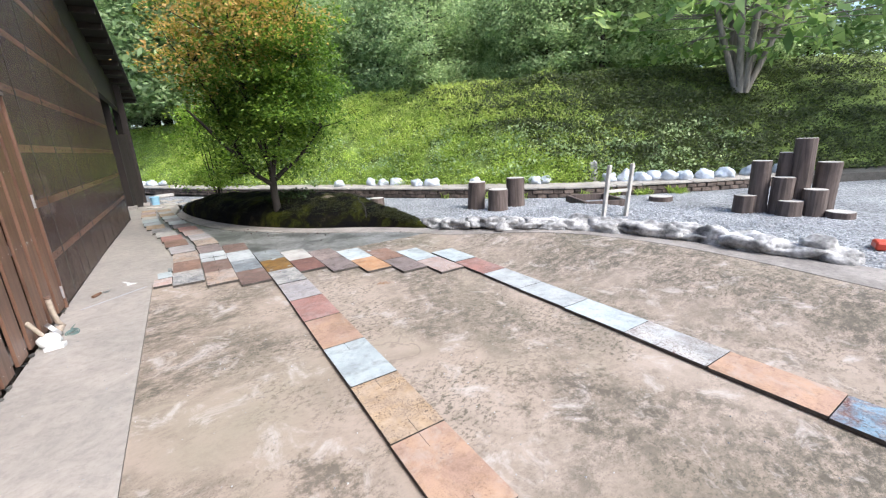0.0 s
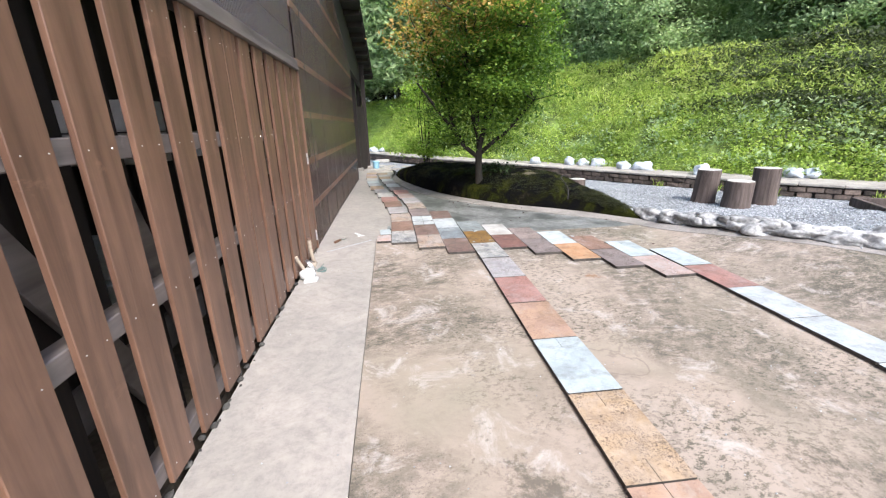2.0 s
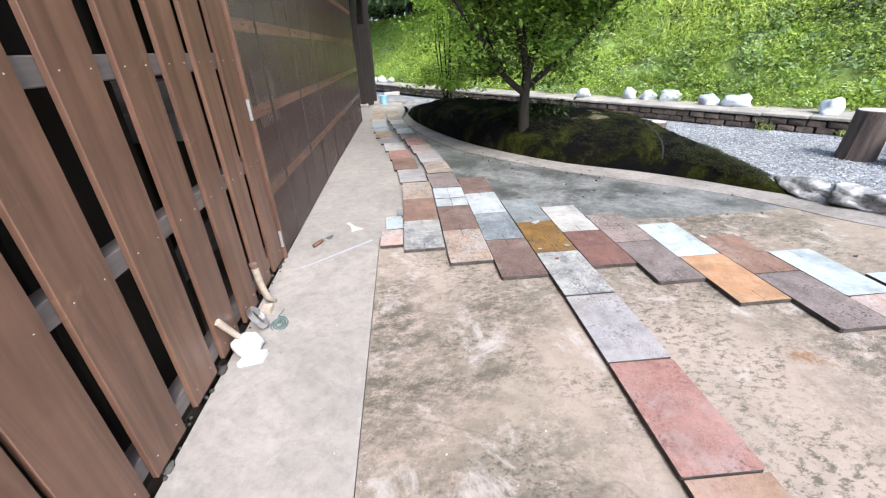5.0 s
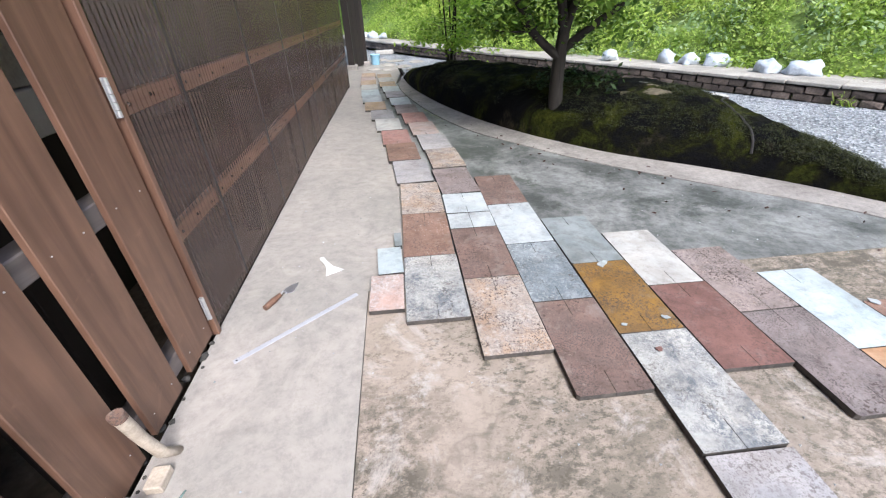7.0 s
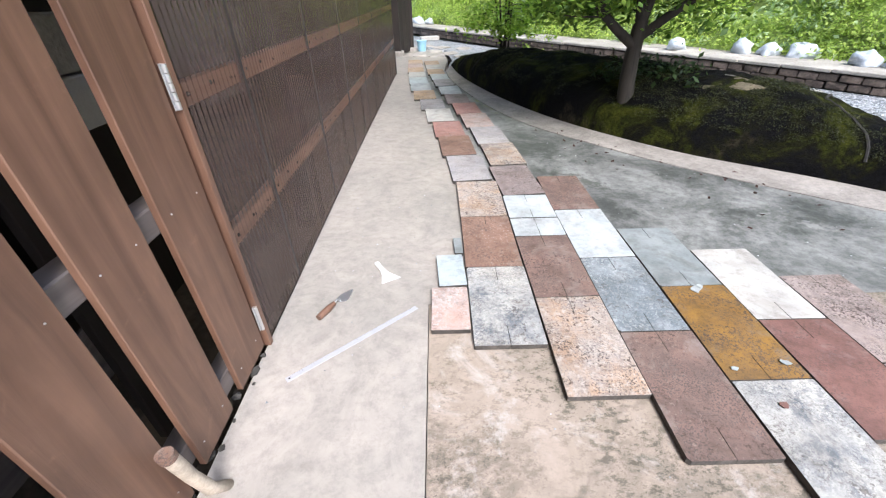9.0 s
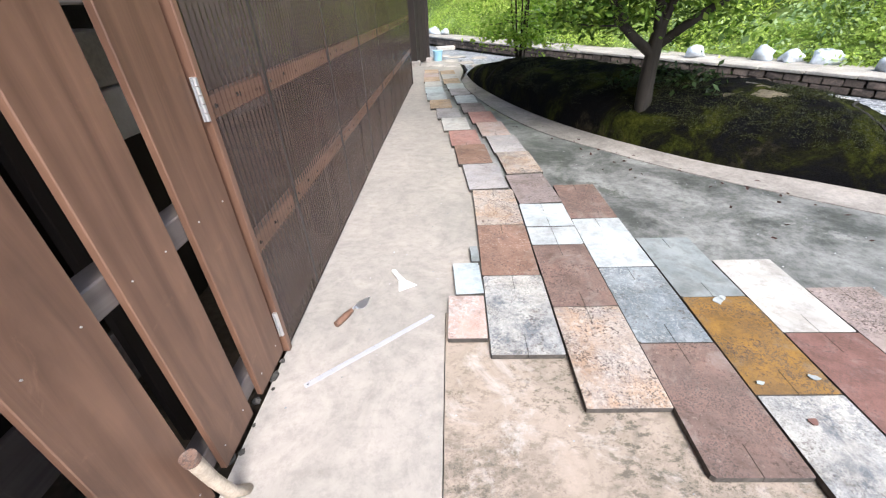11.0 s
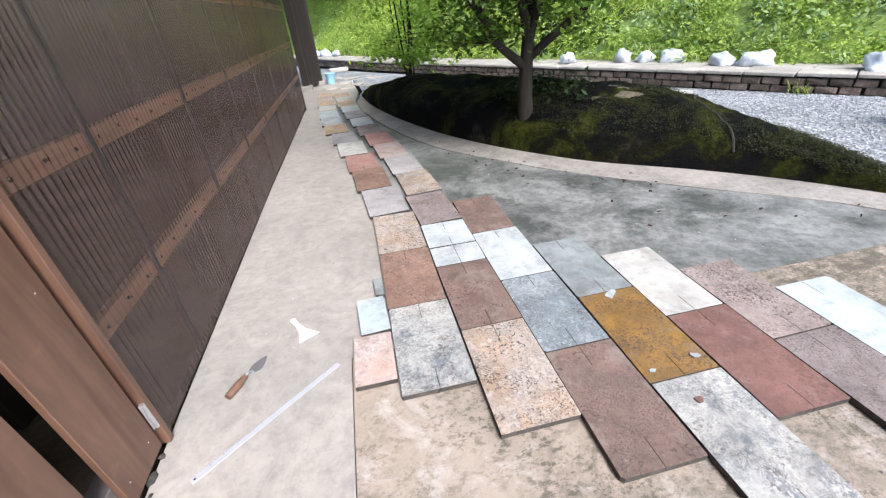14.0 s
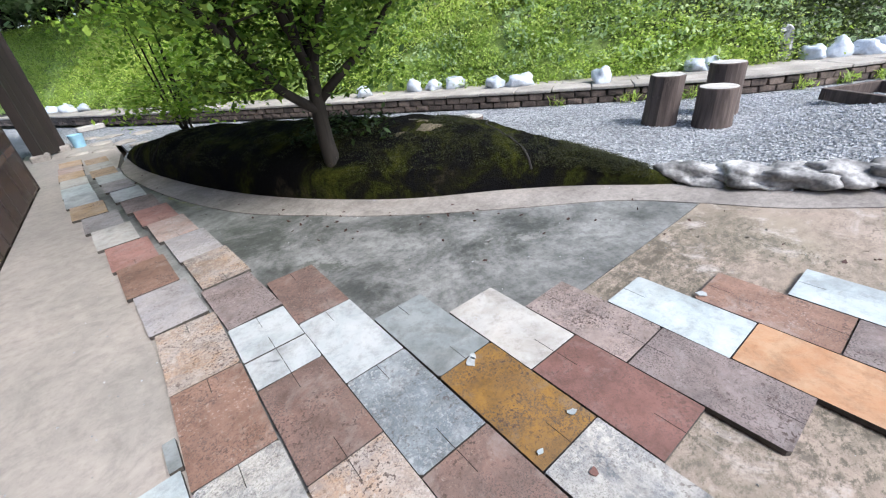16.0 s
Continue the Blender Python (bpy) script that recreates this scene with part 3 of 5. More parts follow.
sheet("gravel_yard", [(p.x - 0.05, p.y) for p in foot] + [(6.7, -30), (40, -30)] + list(reversed(gravel_out)) + [(-14, 10.4), (1.0, 10.4), (1.1, 8.3)], M["gravel"], -0.004, 0.1,
      "yard of loose grey crushed gravel", "gravel")


# ---- kerb wall, path above it and hillside ----
def outward(i):
    a, b = kerb[max(i - 1, 0)], kerb[min(i + 1, len(kerb) - 1)]
    d = (b - a).normalized()
    return Vector((-d.y, d.x, 0))


def ribbon(name, rows, mat, label, category, smooth=False):
    """A surface through rows of points."""
    bm = bmesh.new()
    vs = [[bm.verts.new(p) for p in r] for r in rows]
    for a, b in zip(vs, vs[1:]):
        for j in range(len(a) - 1):
            bm.faces.new((a[j], b[j], b[j + 1], a[j + 1]))
    bmesh.ops.recalc_face_normals(bm, faces=bm.faces[:])
    return tagged(part(name, bm, mat, smooth=smooth), label, category, kind="structure")


def kz(p):
    return fall(p.y) * 0.6


kerb_n = [outward(i) for i in range(len(kerb))]
ribbon("kerb_wall", [[p + n * 0.03 + Vector((0, 0, -0.1)), p + n * 0.03 + Vector((0, 0, kz(p) + 0.19)), p + n * 0.95 + Vector((0, 0, kz(p) + 0.2)), p + n * 1.0 + Vector((0, 0, -0.1))]
                      for p, n in zip(kerb, kerb_n)], M["mortar"], "low mortared kerb wall along the gravel yard", "kerb")


def crest(x):
    """Height of the hillside's crest, lower towards the far end."""
    return 3.0 + 0.03 * max(0.0, min(x, 18.0))


hill_rows = []
for i in range(0, len(kerb)):
    p, n = kerb[i], kerb_n[i]
    h = crest(p.x)
    row = []
    for k in range(0, 29):
        u = k / 20
        if u <= 1:
            d, z = 0.92 + u * h * 1.0, 0.24 + kz(p) + (h - 0.24) * (u ** 0.9)
        else:
            d, z = 0.92 + h + (u - 1) * 60, h + (u - 1) * 60 * 0.10
        q = p + n * d
        bump = 0.16 * noise.noise(Vector((q.x * 0.9, q.y * 0.9, z))) + 0.07 * noise.noise(Vector((q.x * 3, q.y * 3, z * 3)))
        row.append(q + Vector((0, 0, z + (bump if k > 0 else 0))))
    hill_rows.append(row)
ribbon("hillside", hill_rows, M["turf"], "steep grassy hillside with mown terraces", "hillside", True)


# ---- building ----
WALL_Y0, WALL_Y1 = -0.085, 6.64


def wall_top(y):
    return 2.85 + 0.33 * (WALL_Y1 - y)


def ribbed(y0, y1, z0, top, pitch=0.03, depth=0.009, x=0.0):
    """A ribbed sheet along y, whose upper edge follows top(y)."""
    bm = bmesh.new()
    n = int((y1 - y0) / pitch)
    prev = None
    for i in range(n * 4 + 1):
        y = y0 + (y1 - y0) * i / (n * 4)
        o = (0.0, depth, depth, 0.0)[i % 4]
        pair = [bm.verts.new((x + o, y, z0)), bm.verts.new((x + o, y, top(y)))]
        if prev:
            bm.faces.new((prev[0], pair[0], pair[1], prev[1]))
        prev = pair
    return bm


wall = tagged(empty("wall_west"), "smoke-brown ribbed plastic wall on orange battens", "wall", kind="structure")
y, y1 = WALL_Y0 + 0.02, 0.385
while y < WALL_Y1 - 0.1:
    part("panel", ribbed(y, y1 - 0.004, 0.02 + fall(y), wall_top), M["poly"], wall)
    if y1 < WALL_Y1:
        # the lap of two sheets, doubled and so darker
        bm = bmesh.new()
        box(bm, -0.006, y1 - 0.02, 0.02 + fall(y1), 0.0095, y1 + 0.002, wall_top(y1) - 0.02, bevel=0.003)
        part("sheet_lap", bm, M["lap"], wall)
    y, y1 = y1, min(y1 + 0.93, WALL_Y1)
for z in (0.5, 1.01, 1.52, 2.05, 2.6, 3.15, 3.65):
    y_end = min(WALL_Y1, WALL_Y1 - (z + 0.1 - 2.85) / 0.33)
    bm = bmesh.new()
    box(bm, -0.05, WALL_Y0 + 0.03, z - 0.035, -0.012, y_end, z + 0.035, bevel=0.003)
    part("batten", bm, M["batten"], wall)
bm = bmesh.new()
for z in (0.5, 1.01, 1.52, 2.05, 2.6):
    for k in range(44):
        g = bmesh.ops.create_cone(bm, segments=8, radius1=0.008, radius2=0.004, depth=0.005, cap_ends=True)
        bmesh.ops.transform(bm, matrix=pose(-0.0085, 0.0 + k * 0.152, z + 0.006 * math.sin(k * 2.1), 0, 90, 0), verts=g["verts"])
tagged(part("screw_heads", bm, M["black"], wall), "dark screw heads along the battens", kind="stuff")
for k in range(8):
    yy = WALL_Y0 + 0.06 + k * 0.93
    bm = bmesh.new()
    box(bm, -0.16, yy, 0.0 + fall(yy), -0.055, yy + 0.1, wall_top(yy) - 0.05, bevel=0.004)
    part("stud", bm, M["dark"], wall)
bm = bmesh.new()
box(bm, -0.06, WALL_Y1, -0.09, 0.012, WALL_Y1 + 0.04, 2.85, bevel=0.004)
part("end_trim", bm, M["dark"], wall)
bm = bmesh.new()
box(bm, -0.03, WALL_Y0 - 0.01, 0.0, 0.016, WALL_Y0 + 0.018, 1.95, bevel=0.003)
part("door_jamb", bm, M["board"], wall, "brown jamb that carries the hinges")
# upper wall above the fence
bm = ribbed(-9.0, WALL_Y0 + 0.02, 2.05, lambda y: 5.0, x=-0.02)
tagged(part("upper_wall", bm, M["poly"]), "dark ribbed plastic sheet above the slatted fence", "wall", kind="structure")
for z in (2.35, 2.9, 3.4, 4.0):
    bm = bmesh.new()
    box(bm, -0.09, -9, z - 0.03, -0.03, WALL_Y0, z + 0.03)
    tagged(part("trim", bm, M["dark"]), "dark horizontal batten behind the upper sheet", "batten", kind="structure")


def roof_z(y):
    return 3.2 + 0.14 * (12.6 - y)


bm = bmesh.new()
vs = [bm.verts.new((x, y, roof_z(y) + dz)) for dz in (0, 0.06) for x, y in ((-5.0, -9.0), (0.42, -9.0), (0.42, 12.6), (-5.0, 12.6))]
for f in ((3, 2, 1, 0), (4, 5, 6, 7), (0, 1, 5, 4), (1, 2, 6, 5), (2, 3, 7, 6), (3, 0, 4, 7)):
    bm.faces.new([vs[i] for i in f])
roof = tagged(part("roof", bm, M["black"]), "dark overhanging shed roof on exposed rafters", "roof", kind="structure")
for k in range(18):
    y = 12.3 - k * 0.75
    bm = bmesh.new()
    z = roof_z(y)
    box(bm, -0.6, y, z - 0.12, 0.38, y + 0.07, z - 0.004, bevel=0.004)
    part("rafter", bm, M["dark"], roof)
bm = bmesh.new()
vs = [bm.verts.new((x, y, z)) for x in (-0.12, -0.01) for y, z in ((WALL_Y1, 2.85), (-9.0, 5.0), (-9.0, roof_z(-9)), (12.4, roof_z(12.4) - 0.05), (12.4, 2.75))]
for f in ((0, 1, 2, 3, 4), (9, 8, 7, 6, 5)):
    bm.faces.new([vs[i] for i in f])
for i in range(5):
    bm.faces.new((vs[i], vs[i + 5], vs[(i + 1) % 5 + 5], vs[(i + 1) % 5]))
bmesh.ops.recalc_face_normals(bm, faces=bm.faces[:])
part("gable_board", bm, M["dark"], roof)
# shed interior, closed by added walls with its darkness in their near-black colour
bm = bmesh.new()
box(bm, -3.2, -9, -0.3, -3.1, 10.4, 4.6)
tagged(part("wall_back", bm, M["black"]), "added near-black rear wall that keeps the shed dark", "wall", kind="structure")
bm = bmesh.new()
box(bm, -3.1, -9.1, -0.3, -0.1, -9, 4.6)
tagged(part("wall_south", bm, M["black"]), "added near-black end wall that keeps the shed dark", "wall", kind="structure")
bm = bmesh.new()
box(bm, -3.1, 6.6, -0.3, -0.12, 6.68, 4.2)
tagged(part("wall_north", bm, M["black"]), "added near-black cross wall that keeps the shed dark", "wall", kind="structure")
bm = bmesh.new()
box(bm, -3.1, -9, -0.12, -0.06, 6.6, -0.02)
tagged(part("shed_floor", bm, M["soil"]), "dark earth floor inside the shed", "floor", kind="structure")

# posts past the end of the wall
for px, py, top in ((-0.17, 9.4, 3.5), (0.1, 10.2, 3.4), (-0.2, 12.2, 3.1)):
    post = tagged(empty("roof_post", (px, py, fall(py))), "dark stained timber post on a small stone footing", "post", group="roof posts")
    bm = bmesh.new()
    box(bm, -0.075, -0.075, 0.1, 0.075, 0.075, top - fall(py), bevel=0.008)
    part("shaft", bm, M["dark"], post)
    bm = bmesh.new()
    box(bm, -0.14, -0.14, -0.04, 0.14, 0.14, 0.11, bevel=0.025)
    part("footing", bm, M["band"], post, "pale concrete footing block")
screen = tagged(empty("timber_screen", (-0.15, 9.5, fall(9.8))), "dark vertical timber screen between the roof posts", "screen")
screen.rotation_euler = (0, 0, math.atan2(0.64, 0.24))
for k in range(3):
    bm = bmesh.new()
    box(bm, 0.225 * k, -0.02, 0.03, 0.225 * k + 0.218, 0.02, 2.12 + 0.01 * k, bevel=0.005)
    part("board", bm, M["dark"], screen)

# ---- slatted fence ----
fence = tagged(empty("slatted_fence"), "brown-stained vertical board fence with open gaps", "fence")
BOARDS = [(-0.345, -0.112), (-0.625, -0.415), (-0.905, -0.69), (-1.205, -0.99), (-1.505, -1.29), (-1.81, -1.595), (-2.08, -1.86), (-2.315, -2.084), (-2.575, -2.4),
          (-2.855, -2.665), (-3.14, -2.945), (-3.42, -3.235), (-3.655, -3.505), (-3.95, -3.745)]
k = -4.03
while k > -8.5:
    BOARDS.append((k - 0.2, k))
    k -= 0.285
rng = random.Random(4)
for a, b in BOARDS:
    bm = bmesh.new()
    zt, zb = 1.95, 0.02 + rng.uniform(0, 0.02)
    t = rng.uniform(-0.006, 0.006)
    box(bm, -0.022, a + 0.004, zb, 0.0, b - 0.006, zt, bevel=0.0025)
    for v in bm.verts:
        v.co.y += t * (v.co.z - 1)
    part("board", bm, M["board"], fence)
for z in (0.1, 0.75, 1.33):
    bm = bmesh.new()
    box(bm, -0.095, -8.6, z - 0.04, -0.023, -0.1, z + 0.04, bevel=0.004)
    part("rail", bm, M["rail"], fence)
bm = bmesh.new()
box(bm, -0.12, -8.6, 1.955, 0.03, -0.09, 1.985, bevel=0.003)
box(bm, -0.03, -8.6, 1.985, 0.02, -0.09, 2.05, bevel=0.003)
part("cap_rail", bm, M["rail"], fence, "grey-brown cap rail")


# boards behind the gaps, the shed's shade put into their colour
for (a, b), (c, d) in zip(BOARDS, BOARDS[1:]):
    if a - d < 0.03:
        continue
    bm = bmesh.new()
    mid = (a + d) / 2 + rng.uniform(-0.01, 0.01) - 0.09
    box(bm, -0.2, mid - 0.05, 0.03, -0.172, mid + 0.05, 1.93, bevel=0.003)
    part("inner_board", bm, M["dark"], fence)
for y0, z0, y1, z1 in ((-3.75, 1.3, -3.1, 0.12), (-2.75, 0.12, -3.15, 1.28), (-5.2, 0.12, -4.3, 1.3)):
    bm = bmesh.new()
    d = Vector((0, y1 - y0, z1 - z0))
    box(bm, -0.014, -0.055, 0, 0.014, 0.055, d.length, Matrix.Translation((-0.125, y0, z0)) @ d.to_track_quat("Z", "X").to_matrix().to_4x4() @ pose(0, 0, 0, 0, 0, 90), bevel=0.003)
    part("brace", bm, M["rail"], fence, "grey-brown diagonal brace")
bm = bmesh.new()
box(bm, -0.36, -8.6, 0.22, -0.335, -0.2, 0.42, bevel=0.004)
part("kick_board", bm, M["rail"], fence, "grey-brown low board on the inner side")
bm = bmesh.new()
for a, b in BOARDS:
    for z in (0.1, 0.75, 1.33, 1.85):
        for f in (0.2, 0.8):
            g = bmesh.ops.create_cone(bm, segments=6, radius1=0.0027, radius2=0.002, depth=0.003, cap_ends=True)
            bmesh.ops.transform(bm, matrix=pose(0.001, a + (b - a) * f, z, 0, 90, 0), verts=g["verts"])
tagged(part("nail_heads", bm, M["steel"], fence), "small bright nail heads", kind="stuff")
for z0 in (0.1, 0.985):
    hinge = bmesh.new()
    box(hinge, 0.0, -0.109, z0, 0.003, -0.089, z0 + 0.125, bevel=0.001)
    for k in range(5):
        g = bmesh.ops.create_cone(hinge, segments=10, radius1=0.0075, radius2=0.0075, depth=0.023, cap_ends=True)
        bmesh.ops.transform(hinge, matrix=pose(0.009, -0.098, z0 + 0.0125 + k * 0.025), verts=g["verts"])
    part("hinge", hinge, M["steel"], fence, "bright steel butt hinge")

# stacked white boards and timber seen through the gaps
for i, (yy, zz, n) in enumerate(((0.4, 0.85, 2), (-0.55, 1.0, 2), (-1.2, 1.2, 1), (-1.8, 1.2, 2), (-2.9, 1.35, 2), (-3.6, 1.2, 2), (-2.33, 0.4, 2))):
    rack = tagged(empty("storage_stack", (-0.9, yy, -0.02)), "pale boxes on a timber trestle inside the shed", "stack")
    for k in range(n):
        bm = bmesh.new()
        box(bm, -0.3, -0.2 + 0.05 * k, zz + 0.2 * k, 0.3, 0.16 + 0.03 * k, zz + 0.2 * k + 0.19, bevel=0.006)
        part("box", bm, M["cut"] if (i + k) % 2 else M["white"], rack)
    for sx in (-0.25, 0.25):
        bm = bmesh.new()
        box(bm, sx - 0.03, -0.25, 0.0, sx + 0.03, 0.25, zz - 0.001, bevel=0.004)
        part("trestle", bm, M["dark"], rack)


# ---- mound ----
SPINE = [(1.18, 7.3), (1.95, 5.4), (2.75, 3.95), (3.45, 2.85), (4.0, 1.9), (4.52, 0.5)]


def mound_point(s, u):
    """s along the mound, u from its front foot 0 to its back foot 1."""
    f = curve_at([(*p, 0) for p in FOOT[:8]], s * 0.995)
    c = curve_at([(*p, 0) for p in SPINE], s)
    w = (c - f)
    back = c + Vector((0.75, 0.6, 0)) * (0.95 * min(1.0, 4.2 * s + 0.1) * min(1.0, 3.0 * (1 - s)))
    h = 0.54 * min(1.0, (s * 5) ** 0.6) * min(1.0, ((1 - s) * 3.4) ** 0.7)
    if u < 0.5:
        q, z = f.lerp(c, u * 2), math.sin(u * math.pi) ** 0.33
    else:
        q, z = c.lerp(back, u * 2 - 1), math.sin(u * math.pi) ** 0.9
    z *= h
    z += (0.05 * noise.noise(Vector((q.x * 1.7, q.y * 1.7, 0))) + 0.025 * noise.noise(Vector((q.x * 5, q.y * 5, 3)))) * math.sin(u * math.pi) * min(1, 6 * (1 - s))
    z += 0.012 * noise.noise(Vector((q.x * 16, q.y * 16, 7))) * min(1, z * 8)
    return Vector((q.x, q.y, z + ground_z(q.x, q.y) - 0.01))


bm = bmesh.new()
rows = [[bm.verts.new(mound_point(i / 170, j / 50)) for j in range(51)] for i in range(171)]
for a, b in zip(rows, rows[1:]):
    for j in range(50):
        bm.faces.new((a[j], b[j], b[j + 1], a[j + 1]))
bmesh.ops.recalc_face_normals(bm, faces=bm.faces[:])
bmesh.ops.remove_doubles(bm, verts=bm.verts[:], dist=0.002)
mound = tagged(part("moss_mound", bm, M["moss"], smooth=True), "long low mound of moss over black sheeting", "mound")


for s0, u1 in ((0.12, 0.55), (0.19, 0.5), (0.76, 0.8)):
    bm = bmesh.new()
    pts = [mound_point(s0 + 0.004 * math.sin(k * 0.5) + 0.02 * k / 24, 0.02 + u1 * k / 24) for k in range(25)]
    for k in range(24):
        d = (pts[k + 1] - pts[k])
        g = bmesh.ops.create_cone(bm, segments=6, radius1=0.011, radius2=0.011, depth=d.length * 1.2, cap_ends=True)
        bmesh.ops.transform(bm, matrix=Matrix.Translation((pts[k] + pts[k + 1]) / 2) @ d.to_track_quat("Z", "Y").to_matrix().to_4x4(), verts=g["verts"])
    part("sheet_seam", bm, M["black"], mound, "black folded edge of the sheeting")


# ---- round things ----
def turned(bm, rings, seg=20, cap=True, wob=0.0, seed=0):
    """A body of rings (x, y, z, radius)."""
    r0 = random.Random(seed)
    ph = [r0.uniform(0.94, 1.06) for _ in range(seg)]
    vs = []
    for x, y, z, r in rings:
        vs.append([bm.verts.new((x + r * (1 + wob * (ph[k] - 1) * 10) * math.cos(k * math.tau / seg), y + r * (1 + wob * (ph[k] - 1) * 10) * math.sin(k * math.tau / seg), z)) for k in range(seg)])
    for a, b in zip(vs, vs[1:]):
        for k in range(seg):
            bm.faces.new((a[k], a[(k + 1) % seg], b[(k + 1) % seg], b[k]))
    if cap:
        bm.faces.new(vs[-1])
        bm.faces.new(list(reversed(vs[0])))
    return vs


def log_stump(x, y, h, r, lean=(0, 0), label="upright sawn log seat standing on the gravel", seed=0, group="log seats"):
    ob = tagged(empty("log_stump", (x, y, ground_z(x, y) - 0.01)), label, "log seat", group=group)
    bm = bmesh.new()
    turned(bm, [(lean[0] * z, lean[1] * z, z, r * (1.04 if z == 0 else 1.0)) for z in (0, h * 0.3, h * 0.7, h - 0.012)] + [(lean[0] * h, lean[1] * h, h, r * 0.97)], 22, True, 0.05, seed)
    part("trunk", bm, M["log"], ob, smooth=False)
    bm = bmesh.new()
    turned(bm, [(lean[0] * h, lean[1] * h, h + 0.001, r * 0.95), (lean[0] * h, lean[1] * h, h + 0.004, r * 0.94)], 22, True, 0.05, seed)
    part("cut_end", bm, M["cut"], ob, "pale sawn end")
    return ob


log_stump(6.32, 1.46, 0.56, 0.185, (0.06, -0.02), seed=1)
log_stump(6.47, 0.93, 0.43, 0.2, (0.05, 0.02), seed=2)
log_stump(7.1, 1.08, 0.6, 0.19, (0.0, 0.03), seed=3)
log_stump(4.85, 3.25, 0.24, 0.16, (0, 0), "short log seat behind the mossy mound", 4)
log_stump(9.5, -0.75, 0.1, 0.22, (0, 0), "low flat log disc lying on gravel", 5)
for i, (x, y, h, r) in enumerate(((9.15, -2.32, 0.3, 0.2), (9.35, -2.48, 0.86, 0.17), (9.4, -2.85, 0.6, 0.18), (9.75, -2.75, 0.98, 0.16), (9.7, -3.05, 1.2, 0.17), (9.3, -3.05, 0.24, 0.2), (10.0, -3.35, 0.82, 0.19), (9.55, -3.35, 0.42, 0.19), (9.6, -3.75, 0.1, 0.22))):
    log_stump(9.2 + (x - 9.2) * 0.8, -2.36 + (y + 2.32) * 0.8, h, r * 0.82, (0.02 * ((i * 7) % 3 - 1), 0.02 * ((i * 5) % 3 - 1)), "weathered upright log in a stepped cluster", 10 + i, "stepped log cluster")

stand = tagged(empty("timber_stand", (6.25, -1.66, 0.19)), "two leaning grey timber stakes joined by a crossbar", "stand")
for dx, dy in ((0, 0), (0.4, -0.1)):
    bm = bmesh.new()
    box(bm, dx - 0.03, dy - 0.025, -0.05, dx + 0.028, dy + 0.022, 0.78, bevel=0.005)
    for v in bm.verts:
        v.co.x += 0.06 * v.co.z
        v.co.y += -0.03 * v.co.z
    part("stake", bm, M["cut"], stand)
bm = bmesh.new()
box(bm, 0.05, -0.01, 0.38, 0.45, 0.03, 0.42, pose(0, 0, 0, 0, 0, -15), bevel=0.004)
part("crossbar", bm, M["cut"], stand)

frame_box = tagged(empty("sandbox_frame", (7.85, -0.35, 0.1)), "low weathered timber frame lying on the gravel", "timber frame")
for a, b, c, d in ((-0.4, -0.5, 0.4, -0.44), (-0.4, 0.44, 0.4, 0.5), (-0.4, -0.44, -0.34, 0.44), (0.34, -0.44, 0.4, 0.44)):
    bm = bmesh.new()
    box(bm, a, b, -0.01, c, d, 0.12, pose(0, 0, 0, 0, 0, -30), bevel=0.005)
    part("side", bm, M["log"], frame_box)


def lump(bm, at, size, seed, sub=3, rough=0.3):
    g = bmesh.ops.create_icosphere(bm, subdivisions=sub, radius=1)
    o = Vector((seed * 3.7, seed * 1.3, 0))
    for v in g["verts"]:
        k = 1 + rough * noise.noise(v.co * 1.3 + o) + rough * 0.4 * noise.noise(v.co * 3.5 + o)
        v.co = Vector((v.co.x * size[0] * k, v.co.y * size[1] * k, max(-0.3, v.co.z) * size[2] * k)) + Vector(at)


rng = random.Random(11)
for i in range(20):
    p = curve_at([(*q, 0) for q in FOOT[7:18]], (i + 0.5) / 20)
    q = curve_at([(*q, 0) for q in FOOT[7:18]], (i + 0.6) / 20)
    ang = math.atan2(q.y - p.y, q.x - p.x)
    bm = bmesh.new()
    lump(bm, (0, 0, 0.02), (rng.uniform(0.24, 0.34), rng.uniform(0.11, 0.17), rng.uniform(0.07, 0.11) + 0.003 * i), i, 4, 0.55)
    ob = tagged(part("border_rock", bm, M["rock"], smooth=True), "pale grey border rock half sunk beside the gravel", "rock", group="border rocks")
    ob.matrix_world = pose(p.x + 0.1, p.y + 0.04, ground_z(p.x + 0.1, p.y) + 0.01, 0, 0, math.degrees(ang))

BAGS = [(5.95, 6.1), (6.2, 5.8), (6.52, 5.5), (5.2, 6.8), (6.68, 4.6), (6.95, 4.25), (7.5, 3.0), (8.75, 2.1), (9.0, 1.95), (10.2, 0.95), (10.5, 0.7), (10.72, 0.45),
        (10.95, 0.24), (11.17, -0.02), (11.42, -0.25), (11.84, -0.5), (12.3, -0.75), (13.05, -1.0), (13.95, -1.4), (0.53, 15.7), (-0.3, 17.2), (0.1, 16.4)]
for i, (x, y) in enumerate(BAGS):
    bm = bmesh.new()
    big = 1.0 if i > 8 else 0.85
    lump(bm, (0, 0, 0.08), (rng.uniform(0.2, 0.27) * big, rng.uniform(0.15, 0.2) * big, rng.uniform(0.16, 0.21) * big), i + 40, 3, 0.42)
    ob = tagged(part("sandbag", bm, M["bag"], smooth=True), "white plastic sandbag slumped at the slope's foot", "sandbag", group="sandbags")
    ob.matrix_world = pose(x, y, 0.22 + fall(y) * 0.6, 0, 0, rng.uniform(0, 360))


